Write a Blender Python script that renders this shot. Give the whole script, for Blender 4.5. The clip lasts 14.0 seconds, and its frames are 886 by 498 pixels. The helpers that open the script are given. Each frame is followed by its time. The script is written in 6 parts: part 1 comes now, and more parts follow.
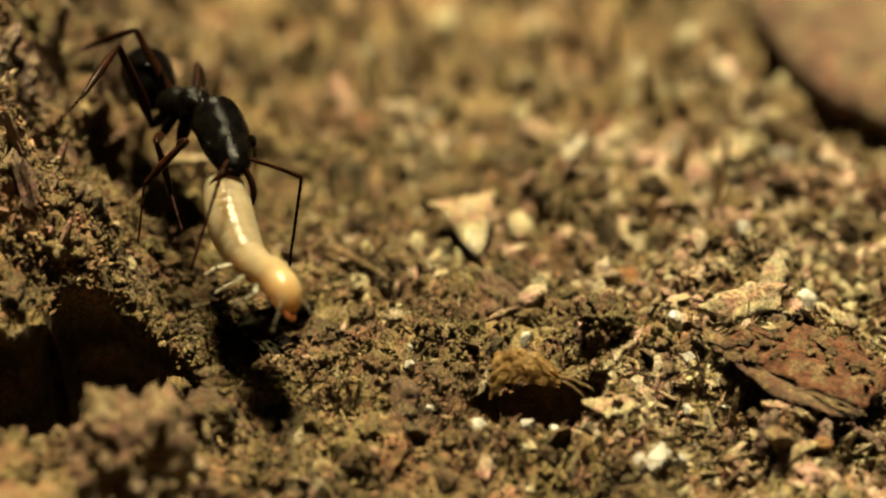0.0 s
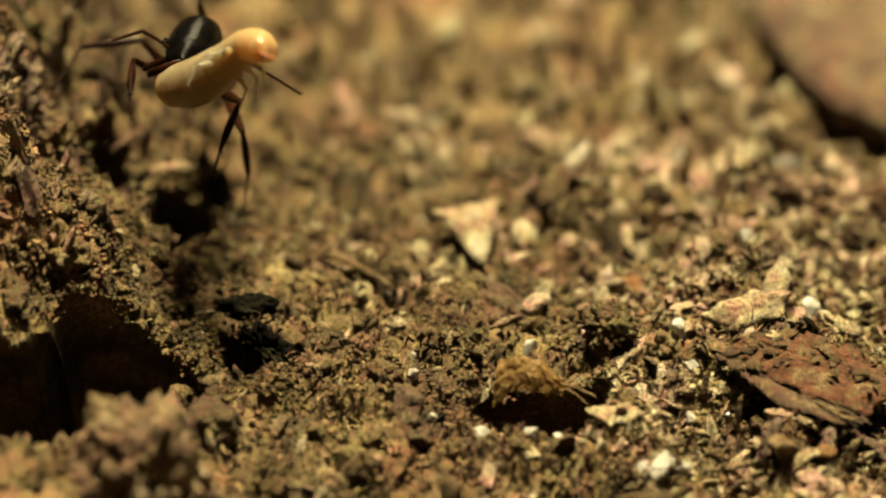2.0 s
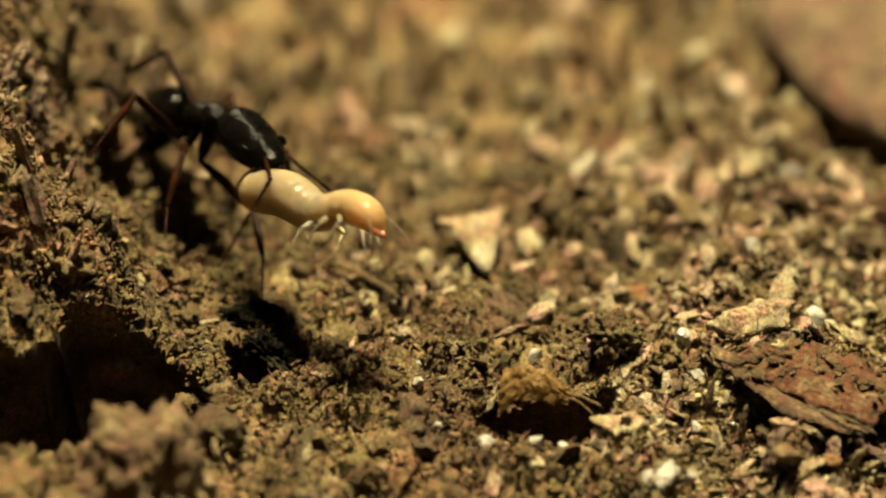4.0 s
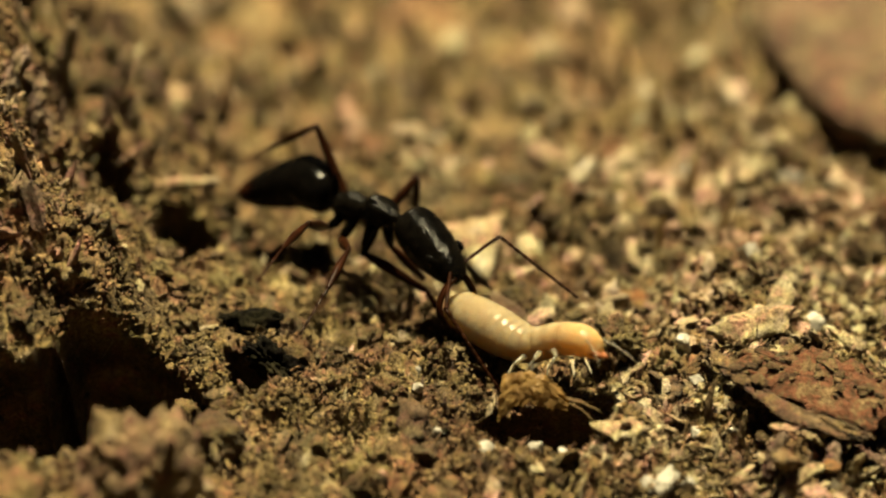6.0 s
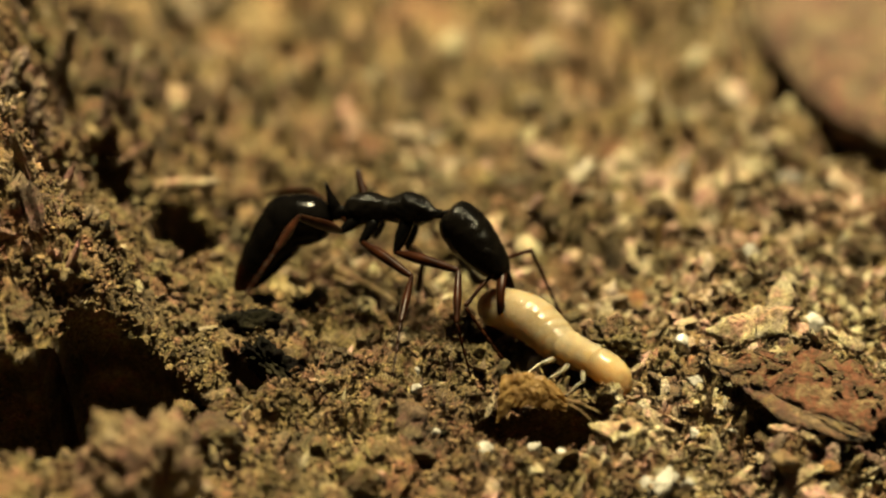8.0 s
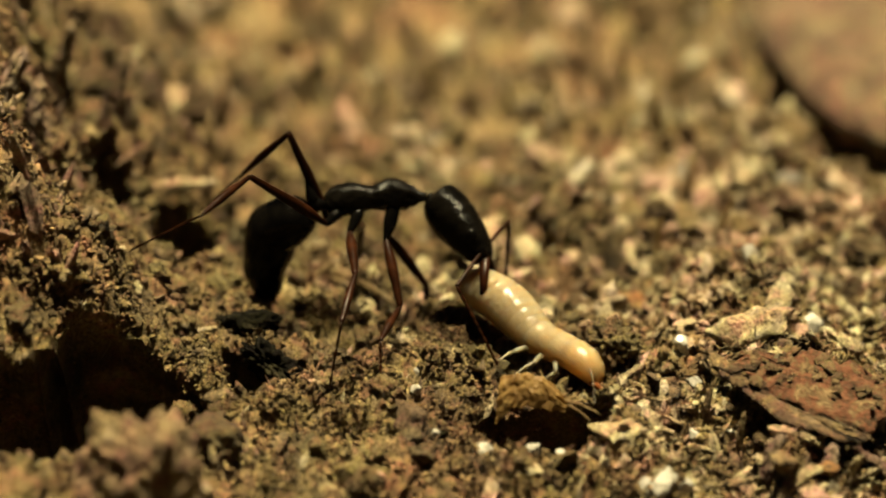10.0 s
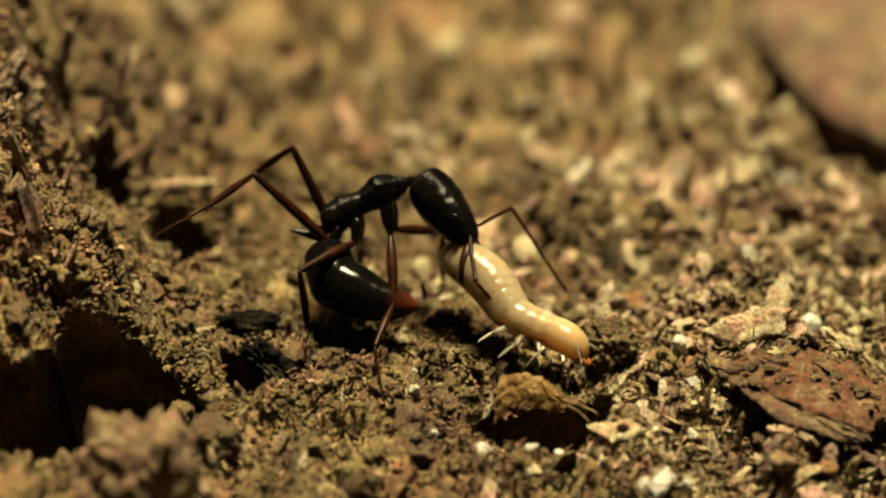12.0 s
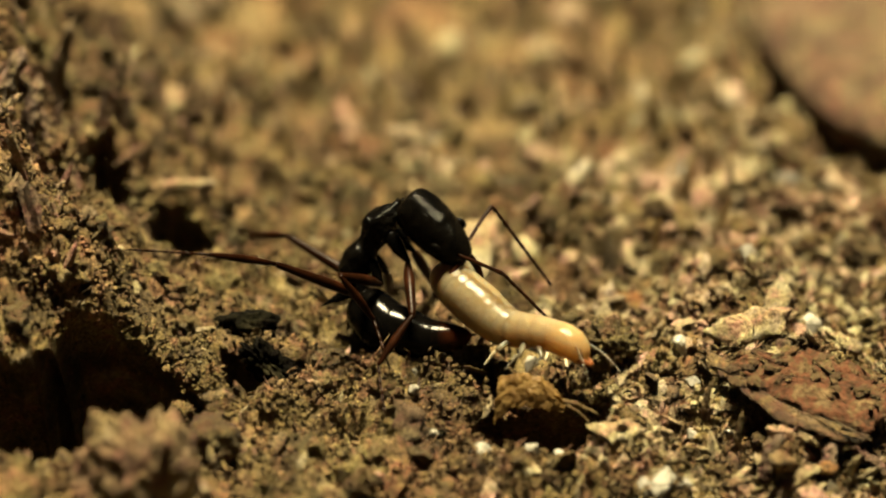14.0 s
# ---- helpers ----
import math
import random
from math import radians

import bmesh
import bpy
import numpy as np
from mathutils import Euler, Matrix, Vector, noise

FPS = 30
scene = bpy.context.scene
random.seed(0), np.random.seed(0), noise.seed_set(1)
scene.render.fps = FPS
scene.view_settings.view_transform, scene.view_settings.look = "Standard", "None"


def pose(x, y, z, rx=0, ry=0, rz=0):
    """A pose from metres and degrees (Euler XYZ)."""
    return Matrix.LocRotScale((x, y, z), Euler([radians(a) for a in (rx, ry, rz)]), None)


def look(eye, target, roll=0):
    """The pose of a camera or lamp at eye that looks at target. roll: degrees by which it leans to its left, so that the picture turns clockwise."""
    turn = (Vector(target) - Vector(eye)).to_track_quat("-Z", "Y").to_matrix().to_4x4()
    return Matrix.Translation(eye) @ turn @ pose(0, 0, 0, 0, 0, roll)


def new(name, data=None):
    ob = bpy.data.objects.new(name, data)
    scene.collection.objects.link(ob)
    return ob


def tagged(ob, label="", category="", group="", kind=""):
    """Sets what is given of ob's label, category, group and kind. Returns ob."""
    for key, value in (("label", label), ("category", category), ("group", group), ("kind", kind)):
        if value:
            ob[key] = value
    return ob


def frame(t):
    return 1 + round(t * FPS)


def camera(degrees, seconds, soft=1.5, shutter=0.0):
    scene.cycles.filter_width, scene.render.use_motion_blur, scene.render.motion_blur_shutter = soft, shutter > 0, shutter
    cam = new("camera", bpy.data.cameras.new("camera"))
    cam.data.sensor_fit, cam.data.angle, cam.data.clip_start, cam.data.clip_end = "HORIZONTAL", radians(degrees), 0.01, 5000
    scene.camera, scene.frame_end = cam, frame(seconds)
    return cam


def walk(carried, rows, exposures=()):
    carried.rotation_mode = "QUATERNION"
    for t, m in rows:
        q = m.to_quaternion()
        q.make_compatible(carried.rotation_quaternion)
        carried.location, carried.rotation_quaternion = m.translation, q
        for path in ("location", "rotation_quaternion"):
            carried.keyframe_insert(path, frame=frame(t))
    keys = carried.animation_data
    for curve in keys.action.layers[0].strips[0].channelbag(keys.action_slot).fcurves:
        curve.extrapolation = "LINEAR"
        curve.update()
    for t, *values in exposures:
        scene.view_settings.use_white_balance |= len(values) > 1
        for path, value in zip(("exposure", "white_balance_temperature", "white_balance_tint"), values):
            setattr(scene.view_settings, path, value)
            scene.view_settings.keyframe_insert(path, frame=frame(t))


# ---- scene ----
# ---- camera: a macro lens about twelve centimetres from the subject ----
MM = 0.001
EYE = Vector((0.0, -0.10963, 0.05171))


def aim(u, v):
    """The camera turned towards a point u mm to the side and v mm up on the plane of focus."""
    return look(EYE, Vector((u, v * 0.40674, 2.9 + v * 0.91355)) * MM)


cam = camera(12, 14.0, soft=2.1, shutter=0.5)
cam.data.dof.use_dof = True
cam.data.dof.focus_distance = 0.1195
cam.data.dof.aperture_fstop = 35.0
cam.data.dof.aperture_blades = 7
walk(cam, [
    (0.0, aim(0.129, -0.692)), (0.5, aim(0.129, -0.643)), (1.0, aim(0.097, -0.570)), (1.5, aim(0.072, -0.515)),
    (2.0, aim(0.028, -0.467)), (2.5, aim(-0.016, -0.418)), (3.0, aim(-0.085, -0.346)), (5.5, aim(-0.128, -0.075)),
    (6.0, aim(-0.105, -0.050)), (7.0, aim(-0.080, -0.028)), (8.0, aim(-0.075, -0.025)), (10.5, aim(-0.040, 0.0)),
    (12.0, aim(-0.010, 0.0)), (14.0, aim(0.0, 0.0))])

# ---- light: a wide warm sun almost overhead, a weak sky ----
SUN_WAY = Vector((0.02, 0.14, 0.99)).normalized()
world = bpy.data.worlds.new("sky")
scene.world = world
world.use_nodes = True
wn, wl = world.node_tree.nodes, world.node_tree.links
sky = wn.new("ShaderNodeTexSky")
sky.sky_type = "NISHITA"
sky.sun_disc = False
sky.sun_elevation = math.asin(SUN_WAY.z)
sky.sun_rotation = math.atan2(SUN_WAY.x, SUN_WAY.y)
wn["Background"].inputs["Strength"].default_value = 0.0011
wl.new(sky.outputs["Color"], wn["Background"].inputs["Color"])
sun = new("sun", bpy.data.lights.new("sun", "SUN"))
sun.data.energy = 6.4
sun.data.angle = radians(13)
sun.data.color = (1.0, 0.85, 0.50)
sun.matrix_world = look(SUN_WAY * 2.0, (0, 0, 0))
scene.view_settings.exposure = 2.1


# ---- materials ----
def material(name, rough=0.8, **more):
    m = bpy.data.materials.new(name)
    m.use_nodes = True
    b = m.node_tree.nodes["Principled BSDF"]
    b.inputs["Roughness"].default_value = rough
    for key, value in more.items():
        b.inputs[key.replace("_", " ")].default_value = value
    return m


def node(m, kind, **sockets):
    n = m.node_tree.nodes.new(kind)
    for key, value in sockets.items():
        n.inputs[key.replace("_", " ")].default_value = value
    return n


def link(m, a, out, b, into):
    m.node_tree.links.new(a.outputs[out], b.inputs[into])


def grain(m, scale, detail=6.0, rough=0.6, stretch=(1, 1, 1)):
    """Noise in object space; scale in cells per metre."""
    tc = node(m, "ShaderNodeTexCoord")
    mp = node(m, "ShaderNodeMapping", Scale=stretch)
    link(m, tc, "Object", mp, "Vector")
    n = node(m, "ShaderNodeTexNoise", Scale=scale, Detail=detail, Roughness=rough)
    link(m, mp, "Vector", n, "Vector")
    return n


def ramp(m, source, out, stops):
    r = m.node_tree.nodes.new("ShaderNodeValToRGB")
    e = r.color_ramp.elements
    while len(e) < len(stops):
        e.new(0.5)
    for i, (p, c) in enumerate(stops):
        e[i].position = p
        e[i].color = (*c, 1)
    link(m, source, out, r, "Fac")
    return r


def mix(m, a, b, fac, mode="MIX"):
    x = m.node_tree.nodes.new("ShaderNodeMix")
    x.data_type, x.blend_type = "RGBA", mode
    for ob, slot in ((a, 6), (b, 7)):
        if isinstance(ob, tuple):
            x.inputs[slot].default_value = (*ob, 1)
        else:
            m.node_tree.links.new(ob, x.inputs[slot])
    if isinstance(fac, float):
        x.inputs[0].default_value = fac
    else:
        m.node_tree.links.new(fac, x.inputs[0])
    return x.outputs[2]


def paint(m, colour):
    m.node_tree.links.new(colour, m.node_tree.nodes["Principled BSDF"].inputs["Base Color"])


def relief(m, n, out="Fac", strength=0.5, depth=0.0001):
    b = node(m, "ShaderNodeBump", Strength=strength, Distance=depth)
    link(m, n, out, b, "Height")
    link(m, b, "Normal", m.node_tree.nodes["Principled BSDF"], "Normal")
    return b


def earth(name, stops, rough=0.85, fine=9000.0, broad=500.0, islands=True, spread=0.5, single=False):
    """Crumbled soil: a colour for each grain, stained at a broad scale, rough at a fine one."""
    m = material(name, rough, Specular_IOR_Level=0.25)
    big = grain(m, broad, 4.0)
    small = grain(m, fine, 6.0, 0.7)
    tone = ramp(m, big, "Fac", [(0.30, stops[0]), (0.45, stops[1]), (0.56, stops[2]), (0.72, stops[3])])
    colour = tone.outputs["Color"]
    if islands:
        geo = node(m, "ShaderNodeObjectInfo" if single else "ShaderNodeNewGeometry")
        own = ramp(m, geo, "Random" if single else "Random Per Island", [(0.0, stops[0]), (0.35, stops[1]), (0.8, stops[2]), (1.0, stops[3])])
        colour = mix(m, colour, own.outputs["Color"], spread)
    speck = ramp(m, small, "Fac", [(0.30, (0.14, 0.115, 0.09)), (0.47, (0.78, 0.75, 0.70)), (0.58, (1.15, 1.12, 1.05)), (0.70, (1.9, 1.85, 1.75))])
    colour = mix(m, colour, speck.outputs["Color"], 1.0, "MULTIPLY")
    hue = ramp(m, grain(m, 330.0, 3.0), "Fac", [(0.34, (1.16, 0.97, 1.0)), (0.45, (1.0, 0.97, 0.95)), (0.55, (0.95, 1.0, 0.84)), (0.66, (1.0, 1.04, 1.14))])
    colour = mix(m, colour, hue.outputs["Color"], 1.0, "MULTIPLY")
    tint = ramp(m, grain(m, 1900.0, 3.0), "Fac", [(0.36, (1.2, 0.95, 1.12)), (0.46, (1.0, 1.0, 0.92)), (0.54, (0.92, 1.02, 0.86)), (0.64, (0.98, 1.06, 1.16))])
    colour = mix(m, colour, tint.outputs["Color"], 1.0, "MULTIPLY")
    paint(m, mix(m, colour, (0.69, 0.65, 0.63), 1.0, "MULTIPLY"))
    relief(m, small, strength=1.0, depth=0.0002)
    return m


TAN = ((0.034, 0.020, 0.008), (0.105, 0.068, 0.030), (0.205, 0.142, 0.068), (0.36, 0.275, 0.155))
SOIL = earth("soil", TAN, islands=False)
CRUMB = earth("soil_crumbs", TAN, spread=0.6)
PINK_CLOD = earth("pinkish_soil_clod", ((0.05, 0.03, 0.018), (0.14, 0.092, 0.058), (0.25, 0.175, 0.118), (0.40, 0.31, 0.21)), islands=False, broad=900.0)
LUMP = earth("soil_lump", TAN, spread=0.6, single=True)
DARK_SOIL = earth("dark_soil", ((0.03, 0.021, 0.009), (0.075, 0.054, 0.022), (0.14, 0.102, 0.042), (0.22, 0.165, 0.075)), fine=7000.0)
WOOD = earth("rotten_wood", ((0.04, 0.023, 0.016), (0.11, 0.072, 0.045), (0.19, 0.135, 0.085), (0.32, 0.24, 0.155)), broad=900.0)
FIBRE = earth("plant_fibre", ((0.05, 0.027, 0.012), (0.15, 0.095, 0.045), (0.27, 0.19, 0.10), (0.40, 0.31, 0.19)), 0.6)


# ---- numbers: hashed noise on arrays ----
def hashed(ix, iy, seed):
    h = (ix.astype(np.int64) * 374761393 + iy.astype(np.int64) * 668265263 + seed * 974634777) & 0xFFFFFFFF
    h = ((h ^ (h >> 13)) * 1274126177) & 0xFFFFFFFF
    return ((h ^ (h >> 16)) & 0xFFFF) / 65535.0


def wave(x, y, size, seed):
    """Smooth noise from -1 to 1 with cells of that size."""
    x, y = x / size, y / size
    ix, iy = np.floor(x), np.floor(y)
    fx, fy = x - ix, y - iy
    fx, fy = fx * fx * (3 - 2 * fx), fy * fy * (3 - 2 * fy)
    a, b = hashed(ix, iy, seed), hashed(ix + 1, iy, seed)
    c, d = hashed(ix, iy + 1, seed), hashed(ix + 1, iy + 1, seed)
    return 2 * ((a * (1 - fx) + b * fx) * (1 - fy) + (c * (1 - fx) + d * fx) * fy) - 1


def cells(x, y, size, seed):
    """Rounded lumps: one minus the distance to the nearest of scattered points."""
    x, y = x / size, y / size
    ix, iy = np.floor(x), np.floor(y)
    best = np.full(x.shape, 9.0)
    for i in (-1, 0, 1):
        for j in (-1, 0, 1):
            px = ix + i + 0.15 + 0.7 * hashed(ix + i, iy + j, seed)
            py = iy + j + 0.15 + 0.7 * hashed(ix + i, iy + j, seed + 7)
            best = np.minimum(best, (px - x) ** 2 + (py - y) ** 2)
    return 1 - np.sqrt(best)


# hollows and mounds of the ground: x, y, height, half width, half depth (mm)
HUMPS = [
    (-7.75, 4.9, -7.0, 0.82, 1.15),
    (-10.0, 5.8, -5.0, 0.70, 1.10),
    (-11.4, -5.3, -7.0, 1.70, 0.95),
    (-8.9, -3.7, -7.0, 1.60, 1.50),
    (-10.2, -4.4, -6.0, 0.80, 0.90),
    (-7.6, -3.6, -5.0, 0.95, 1.10),
    (-5.1, -1.4, -2.6, 1.00, 0.60),
    (2.8, -4.0, -3.4, 1.60, 0.75),
    (-0.2, -3.7, -1.0, 0.70, 0.40),
    (-2.4, -4.2, -0.9, 0.50, 0.35),
    (-3.1, 16.7, -3.0, 0.90, 0.90),
    (-3.2, 18.9, 0.8, 1.20, 1.00),
    (0.3, 17.4, -2.4, 0.90, 1.00),
    (-1.4, 17.4, -2.2, 0.70, 1.20),
    (4.4, 13.8, -2.2, 1.10, 1.10),
    (1.7, 13.8, -2.0, 0.80, 0.90),
    (11.0, 4.5, -1.6, 0.50, 0.50),
    (9.9, -3.35, -2.6, 1.30, 0.42),
    (11.6, -4.4, -1.2, 0.50, 0.40),
    (7.5, 14.5, -2.0, 0.90, 0.90),
    (-2.5, 6.6, -1.6, 0.90, 0.70),
    (-0.8, 6.6, -1.5, 0.60, 0.60),
    (-1.1, 1.3, -0.6, 0.80, 0.50),
    (11.9, 17.9, -4.2, 1.10, 1.60),
    (12.8, 15.7, -4.2, 0.90, 1.20),
    (9.4, 22.3, 1.9, 1.70, 3.00),
    (10.5, 17.6, -2.2, 0.80, 1.00),
    (-8.7, 23.0, -2.2, 1.00, 1.20),
    (5.8, 21.4, -1.8, 1.00, 1.20),
    (-5.0, 11.3, -1.6, 0.90, 0.90),
    (3.0, 7.4, -1.6, 0.80, 0.70),
    (5.4, 5.7, -1.4, 0.70, 0.70),
    (-1.6, 2.5, -1.2, 0.60, 0.50),
    (5.4, -2.8, -0.1, 1.60, 1.40),
    (-0.7, -1.0, -0.2, 1.60, 1.20),
]


def height(x, y):
    """The ground's height in mm at x, y in mm."""
    x, y = np.asarray(x, float), np.asarray(y, float)
    bx = x + 0.9 * wave(x, y, 3.0, 21)
    bank = 0.12 * np.clip(-5.0 - bx, 0, 9) ** 1.9
    bank = bank + 0.36 * np.clip(-9.6 - bx, 0, 5) ** 1.25
    front = np.clip((y + 6.2 + 0.7 * wave(x, y, 2.0, 5)) / 9.0, 0, 1)
    bank = bank * front * (1 - 0.35 * np.clip(y / 25, 0, 1))
    z = bank + 0.55 * wave(x, y, 4.3, 1) + 0.45 * wave(x, y, 1.9, 2)
    far = np.clip((y - 6) / 14, 0, 1)
    z = z + (0.42 + 0.45 * far) * wave(x, y, 0.95, 3) + 0.30 * (1 - far) * (cells(x, y, 0.85, 4) - 0.5) + 0.16 * wave(x, y, 0.42, 6)
    z = z + 0.7 * far * wave(x, y, 2.6, 9) + 0.35 * np.clip(y + 1.0, -12, 0) * np.clip((x + 12) / 6, 0.1, 1)
    z = z + 0.18 * (cells(x, y, 0.36, 8) - 0.5) + 0.11 * wave(x, y, 0.2, 11) + 0.07 * wave(x, y, 0.11, 13)
    for hx, hy, hz, rx, ry in HUMPS:
        d = ((x - hx) / rx) ** 2 + ((y - hy) / ry) ** 2
        z = z + hz * np.exp(-d ** 2.4)
    fade = np.clip(1.5 - np.hypot(x, y - 15) / 120, 0, 1)
    return z * fade


# caves that run back under the bank: x, y, half width, half depth, how far back (mm)
CAVES = [(-7.7, -3.6, 1.0, 1.2, 5.0), (-10.2, -4.4, 1.1, 1.1, 6.0), (-8.9, -3.7, 1.75, 1.6, 6.0), (-11.4, -5.3, 1.85, 1.05, 6.0), (-7.75, 4.9, 0.9, 1.25, 4.0), (-10.0, 5.8, 0.8, 1.2, 3.0),
         (2.8, -3.9, 1.8, 0.7, 2.5), (9.9, -3.35, 1.4, 0.5, 2.0), (-5.1, -1.4, 1.1, 0.7, 2.0)]


def caved(v):
    """Points of the ground (mm), the floors of the caves drawn back under their roofs."""
    v = np.array(v, float)
    x, y = v[..., 0].copy(), v[..., 1].copy()
    push, drop = np.zeros(x.shape), np.zeros(x.shape)
    for cx, cy, rx, ry, back in CAVES:
        d = ((x - cx) / rx) ** 2 + ((y - cy) / ry) ** 2
        push = np.maximum(push, back * np.exp(-d ** 2.4) * np.clip((y - cy) / ry + 0.35, 0, 1))
        drop = np.maximum(drop, 0.5 * back * np.exp(-d ** 2.4))
    v[..., 1] += push
    v[..., 2] -= drop
    return v


def top(x, y):
    return float(height(np.array([x]), np.array([y]))[0])


def mesh_from(name, verts, faces, smooth=True):
    """A mesh from arrays: vertices in mm, faces with equal numbers of corners."""
    me = bpy.data.meshes.new(name)
    verts, faces = np.asarray(verts, np.float32) * MM, np.asarray(faces, np.int32)
    n, k = faces.shape
    me.vertices.add(len(verts))
    me.vertices.foreach_set("co", verts.ravel())
    me.loops.add(n * k)
    me.loops.foreach_set("vertex_index", faces.ravel())
    me.polygons.add(n)
    me.polygons.foreach_set("loop_start", np.arange(0, n * k, k, dtype=np.int32))
    me.polygons.foreach_set("use_smooth", np.full(n, smooth))
    me.update(calc_edges=True)
    me.validate()
    return me


def thing_mesh(name, bm, mat, smooth=True):
    """A mesh from a bmesh in mm."""
    bmesh.ops.scale(bm, vec=(MM, MM, MM), verts=bm.verts)
    bmesh.ops.recalc_face_normals(bm, faces=bm.faces)
    me = bpy.data.meshes.new(name)
    bm.to_mesh(me)
    bm.free()
    me.polygons.foreach_set("use_smooth", [smooth] * len(me.polygons))
    me.materials.append(mat)
    return me


def part(name, bm, mat, parent, label="", m=None):
    ob = new(name, thing_mesh(name, bm, mat))
    ob.parent = parent
    if m is not None:
        ob.matrix_basis = m
    return tagged(ob, label)


def empty(name, m, label, category, group=""):
    ob = new(name)
    ob.empty_display_size = MM
    ob.matrix_basis = m
    return tagged(ob, label, category, group)


def at_mm(x, y, z, rx=0, ry=0, rz=0):
    return pose(x * MM, y * MM, z * MM, rx, ry, rz)


# ---- the ground ----
def axis(lo, hi, step, reach):
    core = np.arange(lo, hi + step / 2, step)
    grow = []
    d, s = 0.0, step
    while d < reach:
        s *= 1.09
        d += s
        grow.append(d)
    grow = np.array(grow)
    return np.concatenate([(lo - grow)[::-1], core, hi + grow])


def build_ground():
    xs, ys = axis(-14.5, 14.5, 0.055, 4e5), axis(-9.0, 10.0, 0.055, 4e5)
    gx, gy = np.meshgrid(xs, ys)
    gz = height(gx, gy)
    verts = np.stack([gx.ravel(), gy.ravel(), gz.ravel()], 1)
    w = len(xs)
    i = (np.arange(len(ys) - 1)[:, None] * w + np.arange(w - 1)[None, :]).ravel()
    me = mesh_from("ground", caved(verts), np.stack([i, i + 1, i + w + 1, i + w], 1))
    me.materials.append(SOIL)
    tagged(new("ground", me), "crumbly tan and brown decayed wood soil", "soil", kind="structure")


build_ground()


# ---- loose soil: grains, flakes and fibres ----
def grain_shapes(count, level, rough, seed):
    """Irregular lumps as vertex arrays, with one shared list of faces."""
    shapes, faces = [], None
    for k in range(count):
        bm = bmesh.new()
        bmesh.ops.create_icosphere(bm, subdivisions=level, radius=1.0)
        r = random.Random(seed + k)
        axes = Vector((r.uniform(0.7, 1.3), r.uniform(0.6, 1.1), r.uniform(0.5, 1.0)))
        off = Vector((r.uniform(0, 50), r.uniform(0, 50), r.uniform(0, 50)))
        for v in bm.verts:
            p = v.co.normalized()
            d = 1 + rough * noise.noise(p * 1.3 + off) + rough * 0.7 * noise.noise(p * 3.1 + off) + r.uniform(-0.2, 0.2)
            v.co = Vector((p.x * axes.x, p.y * axes.y, p.z * axes.z)) * max(d, 0.25)
        shapes.append(np.array([v.co for v in bm.verts]))
        faces = np.array([[v.index for v in f.verts] for f in bm.faces])
        bm.free()
    return shapes, faces


def turns(n, rng):
    """Random rotation matrices."""
    q = rng.normal(size=(n, 4))
    q /= np.linalg.norm(q, axis=1)[:, None]
    w, x, y, z = q.T
    return np.stack([1 - 2 * (y * y + z * z), 2 * (x * y - z * w), 2 * (x * z + y * w), 2 * (x * y + z * w), 1 - 2 * (x * x + z * z),
                     2 * (y * z - x * w), 2 * (x * z - y * w), 2 * (y * z + x * w), 1 - 2 * (x * x + y * y)], 1).reshape(n, 3, 3)


def cluster_shapes(count, seed):
    """Aggregates: small rough balls grown together into an uneven crumb."""
    ball = bmesh.new()
    bmesh.ops.create_icosphere(ball, subdivisions=1, radius=1.0)
    base = np.array([v.co for v in ball.verts])
    tri = np.array([[v.index for v in f.verts] for f in ball.faces])
    ball.free()
    rng = np.random.default_rng(seed)
    shapes = []
    for k in range(count):
        spots = rng.normal(0, 0.42, (9, 3)) * np.array([1.2, 1.0, 0.8])
        sizes = rng.uniform(0.22, 0.5, 9)
        spin = turns(9, rng)
        flat = np.stack([rng.uniform(0.9, 1.7, 9), rng.uniform(0.5, 1.0, 9), rng.uniform(0.2, 0.7, 9)], 1)
        shapes.append(np.concatenate([(base * (1 + rng.uniform(-0.45, 0.45, (len(base), 1))) * f) @ q.T * s + p for s, p, f, q in zip(sizes, spots, flat, spin)]))
    faces = np.concatenate([tri + j * len(base) for j in range(9)])
    return shapes, faces


def scatter(name, label, mat, shapes, faces, spots, sizes, rng, sink=0.25, stretch=None, smooth=False, upright=0.0):
    n = len(spots)
    rot = turns(n, rng)
    if upright:
        q = rng.normal(0, upright, (n, 3, 3)) + np.eye(3)
        rot, _ = np.linalg.qr(q)
    which = rng.integers(0, len(shapes), n)
    base = np.stack(shapes)[which] * sizes[:, None, None]
    if stretch is not None:
        base = base * stretch
    v = np.einsum("nij,nkj->nki", rot, base)
    z = height(spots[:, 0], spots[:, 1]) + sizes * (1 - 2 * sink) * 0.6
    v += caved(np.stack([spots[:, 0], spots[:, 1], z], 1))[:, None, :]
    k = v.shape[1]
    f = faces[None] + (np.arange(n) * k)[:, None, None]
    me = mesh_from(name, v.reshape(-1, 3), f.reshape(-1, faces.shape[1]), smooth)
    me.materials.append(mat)
    return tagged(new(name, me), label, "soil", kind="stuff")


